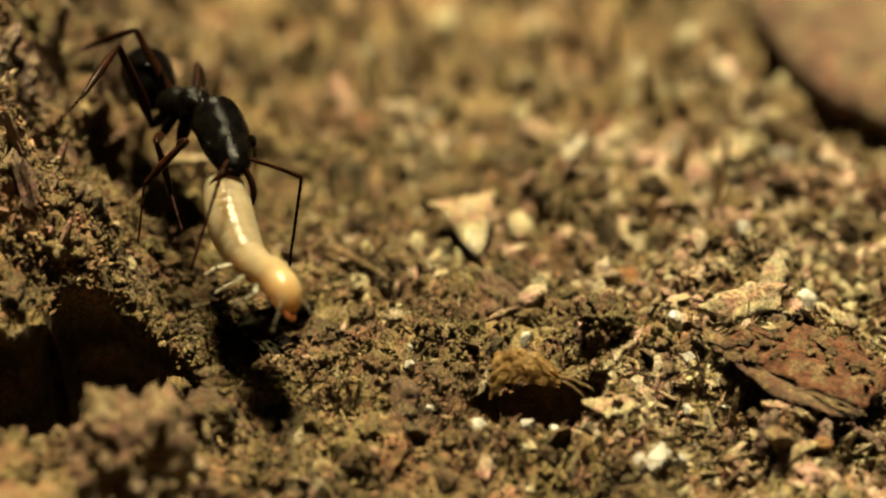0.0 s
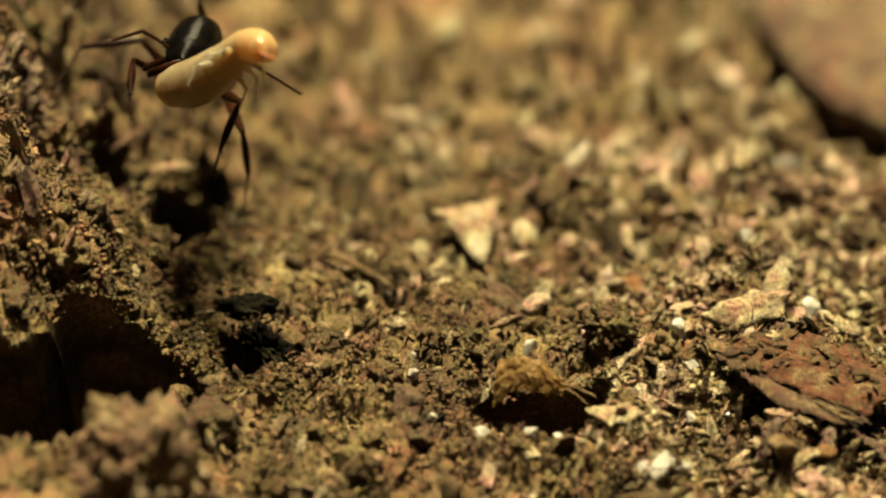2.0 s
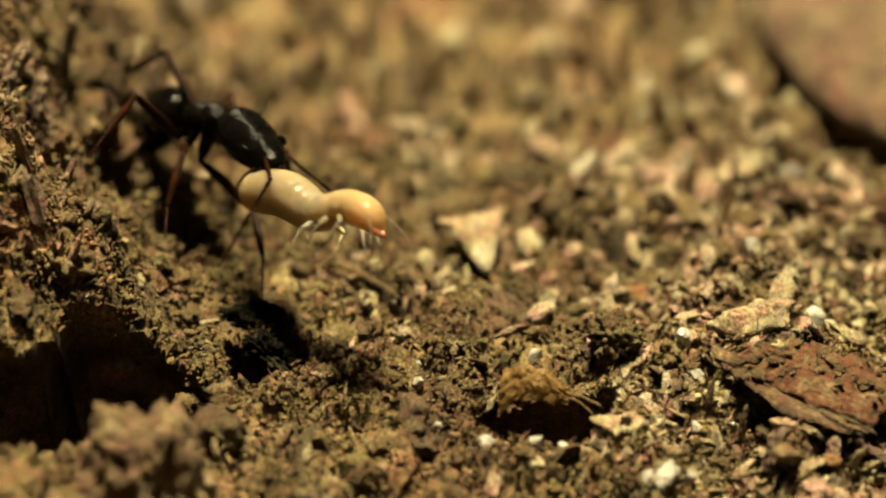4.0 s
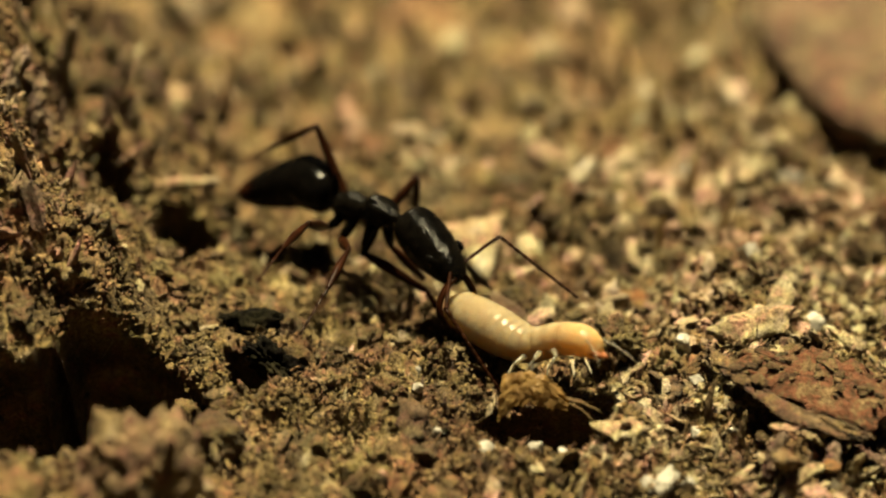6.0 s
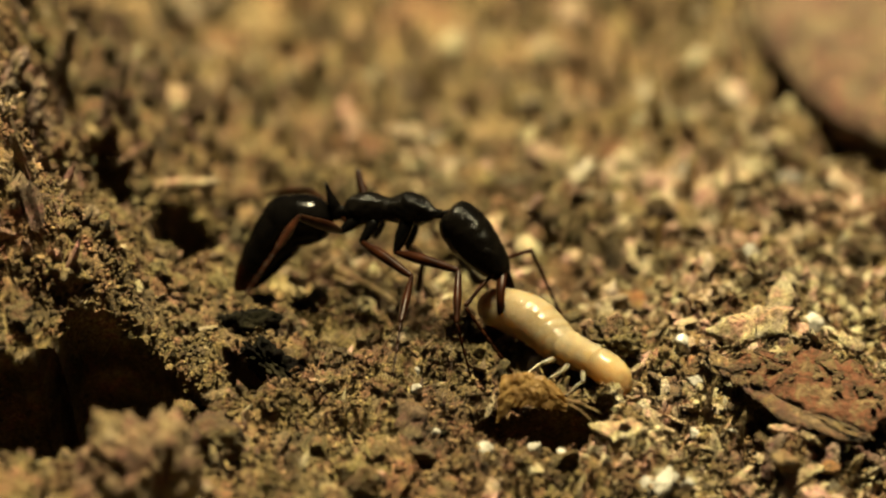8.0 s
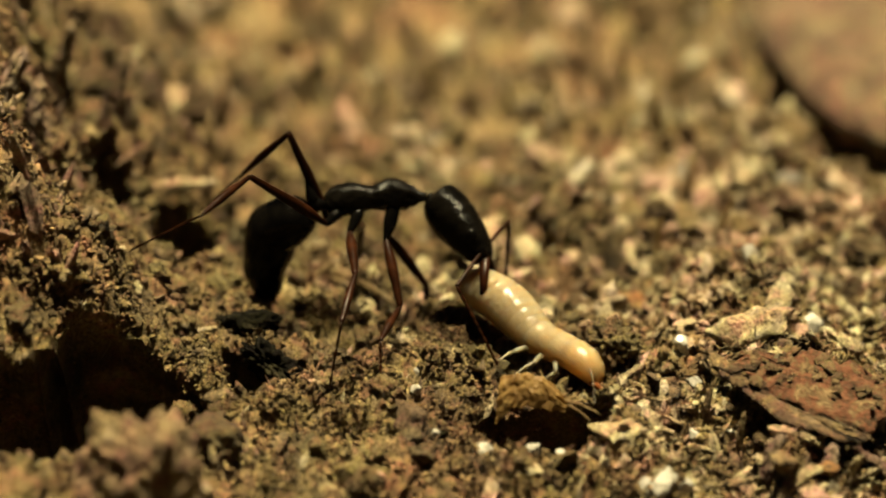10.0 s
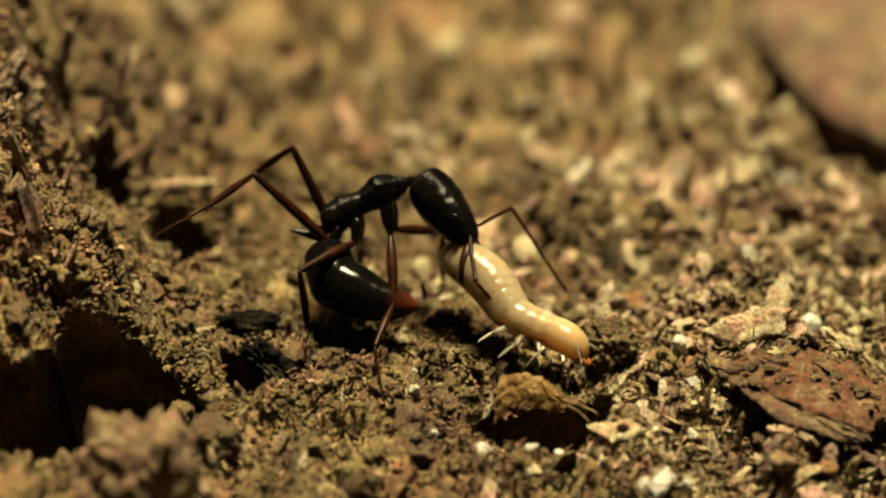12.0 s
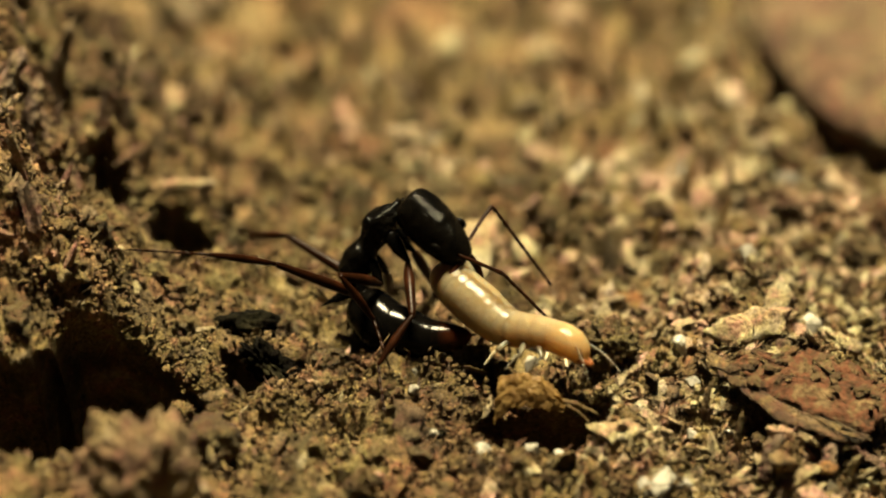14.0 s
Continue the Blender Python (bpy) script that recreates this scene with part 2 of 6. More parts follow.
PALE_FIBRE = earth("pale_plant_fibre", ((0.12, 0.08, 0.045), (0.22, 0.16, 0.09), (0.33, 0.26, 0.16), (0.45, 0.37, 0.25)), 0.6)
thin_fibre = node(PALE_FIBRE, "ShaderNodeBsdfTranslucent", Color=(0.30, 0.235, 0.14, 1))
half = node(PALE_FIBRE, "ShaderNodeMixShader", Fac=0.5)
PALE_FIBRE.node_tree.links.new(PALE_FIBRE.node_tree.nodes["Principled BSDF"].outputs["BSDF"], half.inputs[1])
PALE_FIBRE.node_tree.links.new(thin_fibre.outputs["BSDF"], half.inputs[2])
PALE_FIBRE.node_tree.links.new(half.outputs["Shader"], PALE_FIBRE.node_tree.nodes["Material Output"].inputs["Surface"])
MAUVE_STRIP = earth("mauve_wood_strip", ((0.06, 0.037, 0.029), (0.17, 0.112, 0.087), (0.29, 0.21, 0.162), (0.46, 0.36, 0.27)), 0.8)
PALE_BITS = earth("pale_bits", ((0.17, 0.115, 0.08), (0.28, 0.215, 0.15), (0.44, 0.37, 0.275), (0.68, 0.62, 0.52)), 0.6)
RNG = np.random.default_rng(3)


def field(n, x0, x1, y0, y1):
    return np.stack([RNG.uniform(x0, x1, n), RNG.uniform(y0, y1, n)], 1)


def clumped(n, x0, x1, y0, y1, size, seed):
    """Spots that gather in clumps and leave gaps."""
    s = field(n * 4, x0, x1, y0, y1)
    keep = wave(s[:, 0], s[:, 1], size, seed) + 0.5 * wave(s[:, 0], s[:, 1], size * 0.4, seed + 1) + RNG.normal(0, 0.3, n * 4)
    return s[np.argsort(-keep)[:n]]


def build_loose():
    lumps, faces = grain_shapes(24, 2, 0.85, 10)
    faces_3 = faces
    knots, faces_2 = cluster_shapes(24, 5)
    tiny, faces_1 = grain_shapes(16, 1, 0.7, 90)
    near = clumped(11000, -14, 14, -9, 9, 1.1, 31)
    scatter("soil_grains", "fine tan and brown soil grains on the ground", CRUMB, tiny, faces_1, near,
            0.03 + 0.05 * RNG.random(11000) + 0.10 * RNG.random(11000) ** 5, RNG, 0.25, None, True)
    more = clumped(6500, -14, 14, -9, 10, 1.3, 33)
    scatter("soil_grains", "rough tan and brown soil crumbs on the ground", CRUMB, knots, faces_2, more,
            0.08 + 0.24 * RNG.random(6500) ** 3, RNG, 0.35, None, False)
    dust = clumped(15000, -13.5, 13.5, -8, 5, 0.7, 51)
    scatter("soil_flakes", "tiny pale torn flakes of decayed wood on the soil", CRUMB, tiny, faces_1, dust,
            0.025 + 0.05 * RNG.random(15000) + 0.06 * RNG.random(15000) ** 4, RNG, 0.15, np.array([1.5, 0.9, 0.3]), False)
    far = field(2600, -21, 21, 8, 36)
    scatter("soil_grains", "coarse tan soil grains on the ground behind", CRUMB, lumps, faces, far,
            0.08 + 0.42 * RNG.random(2600) ** 4, RNG, 0.45, np.array([1.1, 0.7, 0.6]), False)
    thin, faces = tiny, faces_1
    scatter("plant_fibres", "thin broken tan plant fibres in the soil", FIBRE, thin, faces, clumped(6500, -14.5, 14.5, -9.5, 14, 1.5, 35),
            0.08 + 0.34 * RNG.random(6500) ** 3, RNG, 0.25, np.array([1.5, 0.10, 0.09]), True)
    scatter("wood_flakes", "small flat flakes of decayed wood", WOOD, thin, faces, clumped(1700, -14.5, 14.5, -9.5, 16, 1.5, 37),
            0.09 + 0.36 * RNG.random(1700) ** 3, RNG, 0.3, np.array([1.2, 0.75, 0.16]), True)
    scatter("pale_flakes", "small pale flakes and splinters of wood", PALE_BITS, thin, faces, field(620, -14.5, 15.5, -9.5, 24),
            0.08 + 0.34 * RNG.random(620) ** 3, RNG, 0.2, np.array([1.2, 0.6, 0.25]))
    scatter("pale_flakes", "pale flakes and grains of wood and sand", PALE_BITS, thin, faces, np.concatenate([field(2200, 4, 17, -8, 18), field(1800, 6, 16, -4, 11), field(500, 1, 14, -8.5, -2.5), field(1500, -4, 12, 2, 14)]),
            0.05 + 0.32 * RNG.random(6000) ** 3, RNG, 0.25, np.array([1.1, 0.8, 0.4]))
    scatter("wood_strips", "upright torn strips of mauve-brown rotten wood on the bank", MAUVE_STRIP, [q[:, [2, 1, 0]] for q in lumps], faces_3[:, ::-1], np.concatenate([field(90, -14.5, -10.4, -2, 7), field(90, -13, -5, 7, 18)]),
            0.22 + 0.5 * RNG.random(180) ** 2, RNG, 0.12, np.array([0.34, 0.28, 1.2]), False, 0.35)
    scatter("upright_fibres", "pale upright torn fibres on the ground behind", PALE_FIBRE, [q[:, [2, 1, 0]] for q in thin], faces[:, ::-1], field(150, -9, 17, 9, 30),
            0.5 + 0.9 * RNG.random(150) ** 2, RNG, 0.05, np.array([0.2, 0.17, 1.2]), True, 0.10)
    scatter("pale_chips", "broad pale chips of wood and quartz on the ground", PALE_BITS, lumps, faces_3, np.concatenate([field(150, 4, 16, -3, 16), field(60, -2, 8, 0, 14)]),
            0.18 + 0.42 * RNG.random(210) ** 2, RNG, 0.3, np.array([1.1, 0.8, 0.55]), True)
    scatter("dark_crumbs", "small dark crumbs of humus", DARK_SOIL, lumps[:6], grain_shapes(1, 2, 0.5, 1)[1], np.concatenate([field(330, -14.5, 4, -9.5, 10), field(420, -15, 16, 9, 30)]),
            0.10 + 0.34 * RNG.random(750) ** 2, RNG, 0.3)
    scatter("pale_chips", "broad pale chips of wood and sand on the ground behind", PALE_BITS, lumps, faces_3, np.concatenate([field(120, -9, 18, 11, 34), field(50, 3, 16, 8, 20)]),
            0.22 + 0.5 * RNG.random(170) ** 2, RNG, 0.3, np.array([1.0, 0.8, 0.7]), True)
    scatter("pale_chips", "small pale torn flakes of wood beside the leaf scrap", PALE_BITS, thin, faces, np.concatenate([field(160, 3.6, 6.4, -5.6, -3.2), field(160, 8.5, 12.5, -7, -4.5)]),
            0.07 + 0.26 * RNG.random(320) ** 2, RNG, 0.2, np.array([1.3, 0.7, 0.3]), False)
    stand = field(90, -15, 16, 9, 28)
    scatter("upright_fibres", "thin upright broken plant fibres", PALE_FIBRE, [q[:, [2, 1, 0]] for q in thin], faces[:, ::-1], stand,
            0.4 + 0.8 * RNG.random(90) ** 2, RNG, 0.0, np.array([0.11, 0.12, 1.2]), True, 0.09)


build_loose()


# ---- single things on the ground ----
def quartz_material():
    m = material("quartz", 0.08, Transmission_Weight=0.3, IOR=1.5)
    n = grain(m, 2500.0, 4.0)
    paint(m, ramp(m, n, "Fac", [(0.35, (0.17, 0.16, 0.13)), (0.6, (0.33, 0.31, 0.27))]).outputs["Color"])
    relief(m, grain(m, 6000.0, 4.0), strength=0.4, depth=0.00004)
    return m


def leaf_material():
    m = material("dry_leaf", 0.6, Specular_IOR_Level=0.3)
    n = grain(m, 1500.0, 6.0)
    veins = grain(m, 5000.0, 4.0, 0.6, (0.3, 1, 1))
    c = ramp(m, n, "Fac", [(0.3, (0.09, 0.05, 0.015)), (0.5, (0.19, 0.12, 0.04)), (0.7, (0.30, 0.21, 0.085))])
    d = ramp(m, veins, "Fac", [(0.35, (0.6, 0.55, 0.5)), (0.6, (1.1, 1.1, 1.05))])
    paint(m, mix(m, c.outputs["Color"], d.outputs["Color"], 1.0, "MULTIPLY"))
    relief(m, veins, strength=0.6, depth=0.00006)
    through_leaf = node(m, "ShaderNodeBsdfTranslucent", Color=(0.42, 0.27, 0.10, 1))
    both = node(m, "ShaderNodeMixShader", Fac=0.5)
    m.node_tree.links.new(m.node_tree.nodes["Principled BSDF"].outputs["BSDF"], both.inputs[1])
    m.node_tree.links.new(through_leaf.outputs["BSDF"], both.inputs[2])
    m.node_tree.links.new(both.outputs["Shader"], m.node_tree.nodes["Material Output"].inputs["Surface"])
    return m


def bark_material():
    m = material("red_bark", 0.7, Specular_IOR_Level=0.12)
    n = grain(m, 1500.0, 8.0, 0.7)
    fine = grain(m, 6000.0, 6.0, 0.7, (0.5, 1, 1))
    c = ramp(m, n, "Fac", [(0.32, (0.014, 0.009, 0.005)), (0.42, (0.045, 0.025, 0.012)), (0.50, (0.095, 0.036, 0.019)), (0.57, (0.075, 0.05, 0.024)), (0.66, (0.17, 0.12, 0.065))])
    d = ramp(m, fine, "Fac", [(0.33, (0.35, 0.33, 0.3)), (0.55, (1.1, 1.05, 1.0))])
    paint(m, mix(m, c.outputs["Color"], d.outputs["Color"], 1.0, "MULTIPLY"))
    relief(m, fine, strength=1.0, depth=0.0003)
    return m


TORN = earth("torn_bark", ((0.035, 0.018, 0.009), (0.085, 0.045, 0.022), (0.14, 0.085, 0.042), (0.23, 0.165, 0.09)), 0.7, 6000.0, 900.0, False)
QUARTZ, LEAF, BARK = quartz_material(), leaf_material(), bark_material()
PALE = earth("pale_wood", ((0.20, 0.14, 0.082), (0.29, 0.225, 0.15), (0.37, 0.30, 0.21), (0.45, 0.39, 0.30)), 0.7, 6000.0, 700.0, False)
CHIP = earth("orange_wood", ((0.08, 0.035, 0.01), (0.16, 0.075, 0.022), (0.24, 0.13, 0.045), (0.34, 0.22, 0.10)), 0.6, 6000.0, 700.0, False)
# near-black: the charred crumbs, and the lump that paints a hole's darkness
CHAR_AND_HOLE = earth("charred_wood_and_hole_dark", ((0.002, 0.002, 0.0015), (0.004, 0.0036, 0.0024), (0.009, 0.008, 0.005), (0.04, 0.032, 0.018)), 0.8, 6000.0, 900.0, False)
CHAR_AND_HOLE.node_tree.nodes["Principled BSDF"].inputs["Specular IOR Level"].default_value = 0.04
MAUVE = earth("mauve_rotten_wood", ((0.05, 0.03, 0.024), (0.13, 0.085, 0.068), (0.22, 0.155, 0.125), (0.34, 0.26, 0.20)), 0.8, 6000.0, 600.0, False)


def lump(rx, ry, rz, seed, level=4, rough=0.3, knobs=0.25, knob=3.0, foot=0.0):
    """A clod: a ball pushed out of shape, with smaller knobs on it."""
    bm = bmesh.new()
    bmesh.ops.create_icosphere(bm, subdivisions=level, radius=1.0)
    off = Vector((seed * 3.7, seed * 1.3, seed * 7.1))
    for v in bm.verts:
        p = v.co.normalized()
        d = 1 + rough * noise.noise(p * 1.4 + off) + knobs * (0.5 - noise.voronoi(p * knob + off)[0][0]) + 0.12 * noise.noise(p * 9 + off) + 0.07 * noise.noise(p * 21 + off)
        v.co = Vector((p.x * rx, p.y * ry, p.z * rz)) * d
        if foot and p.z < 0.3:
            v.co.x *= 1 + foot * (0.3 - p.z)
            v.co.y *= 1 + foot * (0.3 - p.z)
    return bm


def plate(points, thick, seed, bend=0.0, rough=0.06, cuts=4, ragged=0.08):
    """A flake from its outline: an uneven sheet with real thickness and a worn rim."""
    r = random.Random(seed)
    rim = []
    n = len(points)
    for i in range(n):
        a, b = Vector((*points[i], 0)), Vector((*points[(i + 1) % n], 0))
        for k in range(cuts):
            rim.append(a.lerp(b, k / cuts) + Vector((r.uniform(-ragged, ragged), r.uniform(-ragged, ragged), 0)))
    mid = sum(rim, Vector()) / len(rim)
    bm = bmesh.new()
    steps = (0.0, 0.25, 0.5, 0.72, 0.88, 1.0)
    sheets = []
    for side in (1, -1):
        rows = []
        for s in steps[1:]:
            row = []
            for p in rim:
                q = mid.lerp(p, s)
                z = bend * ((q.x - mid.x) ** 2 + (q.y - mid.y) ** 2) + rough * noise.noise(Vector((q.x * 1.7, q.y * 1.7, seed))) + rough * 0.5 * noise.noise(Vector((q.x * 5, q.y * 5, seed)))
                t = thick * (1 - 0.65 * max(0, s - 0.72) / 0.28) / 2
                row.append(bm.verts.new((q.x, q.y, z + side * t)))
            rows.append(row)
        hub = bm.verts.new((mid.x, mid.y, side * thick / 2 + rough * noise.noise(Vector((mid.x, mid.y, seed)))))
        m = len(rim)
        for k in range(m):
            bm.faces.new((hub, rows[0][k], rows[0][(k + 1) % m]))
            for a, b in zip(rows, rows[1:]):
                bm.faces.new((a[k], b[k], b[(k + 1) % m], a[(k + 1) % m]))
        sheets.append(rows[-1])
    m = len(rim)
    for k in range(m):
        bm.faces.new((sheets[0][k], sheets[1][k], sheets[1][(k + 1) % m], sheets[0][(k + 1) % m]))
    return bm


def splinter(length, r, seed, taper=0.35, bow=0.15, flat=0.7, sides=22):
    """A broken stick of wood with furrows along it and torn ends."""
    rnd = random.Random(seed)
    rows = []
    for k in range(61):
        t = k / 60
        q = r * (1 - (1 - taper) * t) * (1 + 0.18 * noise.noise(Vector((t * 7, seed, 0))))
        end = min(1.0, 0.35 + 6 * t, 0.2 + 8 * (1 - t))
        rows.append((length * (t - 0.5), q * end, q * flat * end, bow * math.sin(t * 3.1) + 0.3 * r * noise.noise(Vector((t * 4, seed, 5)))))
    furrow = [1 + 0.22 * rnd.uniform(-1, 1) for k in range(sides)]
    bm = loft_plain(rows, sides, furrow)
    for v in bm.verts:
        out = Vector((0, v.co.y, v.co.z))
        v.co += out * 0.45 * noise.noise(Vector((v.co.x * 2.2 / r ** 0.5, v.co.y * 6 / r, v.co.z * 6 / r + seed)))
    return bm


def loft_plain(rows, sides, furrow):
    bm = bmesh.new()
    rings = [[bm.verts.new((x, ry * furrow[k] * math.cos(2 * math.pi * k / sides), zc + rz * furrow[k] * math.sin(2 * math.pi * k / sides))) for k in range(sides)] for x, ry, rz, zc in rows]
    for a, b in zip(rings, rings[1:]):
        for k in range(sides):
            bm.faces.new((a[k], a[(k + 1) % sides], b[(k + 1) % sides], b[k]))
    bm.faces.new(rings[0][::-1])
    bm.faces.new(rings[-1])
    return bm


def crystal(r, seed):
    """A broken grain of quartz: flat faces, blunt edges."""
    rnd = random.Random(seed)
    bm = bmesh.new()
    for k in range(13):
        p = Vector((rnd.gauss(0, 1), rnd.gauss(0, 1), rnd.gauss(0, 1))).normalized()
        bm.verts.new((p.x * r * 1.15, p.y * r, p.z * r * 0.85))
    hull = bmesh.ops.convex_hull(bm, input=bm.verts)
    bmesh.ops.delete(bm, geom=[g for g in hull["geom_interior"] if isinstance(g, bmesh.types.BMVert)], context="VERTS")
    bmesh.ops.bevel(bm, geom=bm.edges[:], offset=r * 0.07, segments=2, affect="EDGES")
    return bm


def single(name, bm, mat, m, label, category, group="", smooth=True):
    ob = new(name, thing_mesh(name, bm, mat, smooth))
    ob.matrix_basis = m
    return tagged(ob, label, category, group)


def build_leaf(m):
    """A scrap of dry leaf standing on the soil: a thin sheet that rolls back to a torn, scalloped rim."""
    bm = bmesh.new()
    nx, ny, thick = 56, 22, 0.05
    layers = []
    for side in (0, 1):
        grid = []
        for i in range(nx + 1):
            s = i / nx
            tall = 0.34 + 0.62 * math.sin(math.pi * min(1, 0.06 + s * 0.98)) ** 0.7 - 0.2 * s + 0.10 * noise.noise(Vector((s * 9, 0, 3))) + 0.05 * noise.noise(Vector((s * 26, 0, 5)))
            foot = 0.12 * noise.noise(Vector((s * 5, 0, 8))) + 0.07 * noise.noise(Vector((s * 21, 0, 4))) - 0.3 * abs(s - 0.5) - 2.2 * max(0, 0.25 - s)
            row = []
            for j in range(ny + 1):
                q = j / ny
                z = foot + (tall - foot) * (q + 0.10 * math.sin(math.pi * q))
                roll = 0.10 * q + 0.75 * max(0, q - 0.55) ** 1.6
                cup = 0.30 * (2 * s - 1) ** 2 + 0.10 * noise.noise(Vector((s * 5, q * 2.5, 1))) + 0.04 * noise.noise(Vector((s * 18, q * 9, 2)))
                x = (s - 0.5) * 1.95 + 0.08 * noise.noise(Vector((q * 6, s, 2)))
                row.append(bm.verts.new((x, roll + cup + side * thick, z - 0.5 * side * thick)))
            grid.append(row)
        for i in range(nx):
            for j in range(ny):
                bm.faces.new((grid[i][j], grid[i + 1][j], grid[i + 1][j + 1], grid[i][j + 1]))
        layers.append(grid)
    a, b = layers
    edge = [(i, 0) for i in range(nx)] + [(nx, j) for j in range(ny)] + [(i, ny) for i in range(nx, 0, -1)] + [(0, j) for j in range(ny, 0, -1)]
    for k in range(len(edge)):
        (i, j), (p, q) = edge[k], edge[(k + 1) % len(edge)]
        bm.faces.new((a[i][j], a[p][q], b[p][q], b[i][j]))
    single("leaf_fragment", bm, LEAF, m, "thin ragged ochre scrap of dry leaf on the soil", "leaf")


build_leaf(at_mm(2.43, -3.72, -0.27, -9, 4, -4))
single("leaf_strand", splinter(1.15, 0.09, 85, 0.5, 0.06, 0.5), PALE_FIBRE, at_mm(3.85, -3.65, -0.33, 0, 27, 6), "ragged ochre strand torn from a leaf", "leaf strand")
single("leaf_strand", splinter(0.9, 0.06, 86, 0.5, 0.08, 0.5), PALE_FIBRE, at_mm(3.75, -3.9, -0.42, 0, 38, -4), "thin ochre strand torn from a leaf", "leaf strand")
bark = empty("bark_flake", Matrix(), "reddish-brown weathered flake of bark with soil on it", "bark")
part("outer_layer", plate([(-2.5, 0.95), (-1.7, 0.15), (-0.6, -0.6), (0.5, -1.05), (2.1, -1.3), (2.9, -0.2), (2.3, 1.0), (0.7, 1.55), (-0.6, 1.35), (-1.6, 1.2)], 0.3, 5, -0.04, 0.3, 7, 0.1), BARK, bark, "", at_mm(9.91, -2.82, -0.02, 14, 5, -10))
part("torn_edge", plate([(-2.75, 0.98), (-1.75, -0.02), (-0.65, -0.76), (0.5, -1.2), (2.1, -1.46), (2.4, -1.72), (1.9, -1.95), (0.5, -1.72), (-0.3, -1.45), (-1.0, -1.0), (-1.8, -0.35), (-2.5, 0.45)], 0.16, 9, 0.0, 0.12, 6, 0.08), TORN, bark, "pale torn lower edge of the bark", at_mm(9.91, -2.80, -0.03, 19, 5, -10))
single("wood_chip", plate([(-1.0, 0.75), (0.1, 0.95), (1.0, 1.15), (0.85, 0.2), (0.45, -1.3), (0.1, -1.1), (-0.3, -0.1)], 0.3, 3, 0.03, 0.14, 5, 0.05),
       PALE, at_mm(0.74, 5.46, 0.49, 30, 0, 4), "pale cream triangular chip of wood stuck in the soil", "wood chip")
single("soil_clod", lump(0.72, 0.7, 0.72, 4, 5, 0.35, 0.6, 4.0), DARK_SOIL, at_mm(4.76, -1.31, 0.48), "dark knobbly ball of olive-brown soil", "soil clod")
single("soil_clod", lump(1.6, 1.2, 2.4, 8, 5, 0.3, 0.45, 4.2, 0.5), PINK_CLOD, at_mm(-8.19, -8.6, -0.6), "large pinkish-tan crumbly soil clod before a dark hollow", "soil clod")
single("soil_clod", lump(0.9, 0.8, 0.8, 12, 5, 0.4, 0.55, 3.2), LUMP, at_mm(-11.62, -9.0, -0.55), "tan crumbly soil clod beside a larger one", "soil clod")
single("soil_clod", lump(0.75, 0.7, 0.6, 14, 4, 0.35, 0.45, 2.6), LUMP, at_mm(-6.40, -5.29, -0.52), "small tan crumbly soil clod", "soil clod")
single("soil_clod", lump(0.55, 0.5, 0.85, 17, 5, 0.35, 0.5, 3.0), LUMP, at_mm(-11.29, 4.44, 3.64, 0, 10, 0), "upright knobbly tan soil clod on the bank", "soil clod")
single("soil_clod", lump(0.75, 0.8, 0.6, 19, 4, 0.35, 0.5, 3.0), LUMP, at_mm(-10.76, -1.16, 2.76), "tan crumbly soil clod on the bank", "soil clod")
single("rotten_wood", splinter(3.6, 0.45, 3, 0.7, 0.1), MAUVE, at_mm(-12.79, 4.57, 5.53, 0, -70, 20), "mauve-brown upright piece of rotten wood", "wood")
single("rotten_wood", splinter(3.4, 0.32, 5, 0.6, 0.1), MAUVE, at_mm(-12.05, 4.75, 4.55, 0, -74, 60), "narrow mauve-brown strip of rotten wood", "wood")
single("rotten_wood", splinter(3.8, 0.4, 7, 0.5, 0.2), WOOD, at_mm(-11.36, 8.39, 4.85, 0, -80, 10), "tan upright strip of rotten wood", "wood")
single("rotten_wood", splinter(3.0, 0.35, 9, 0.5, 0.2), WOOD, at_mm(-9.75, 8.80, 4.21, 0, -76, 40), "short tan upright strip of rotten wood", "wood")
single("twig", splinter(2.1, 0.22, 13, 0.7, 0.1), PALE, at_mm(-7.81, 6.91, 1.87, 0, -2, 5), "short pale broken stick over a hollow", "twig")
single("twig", splinter(1.9, 0.2, 15, 0.45, 0.12), PALE, at_mm(9.89, -4.51, -0.91, 0, 18, -8), "short pale tan splinter of wood", "twig")
single("twig", splinter(2.6, 0.34, 17, 0.6, 0.12), FIBRE, at_mm(9.56, -5.57, -1.29, 0, 34, 66), "orange-brown torn splinter of wood", "twig")
single("twig", splinter(2.4, 0.28, 19, 0.6, 0.12), CHIP, at_mm(10.49, -4.93, -1.76, 0, 30, 104), "tan torn splinter of wood", "twig")
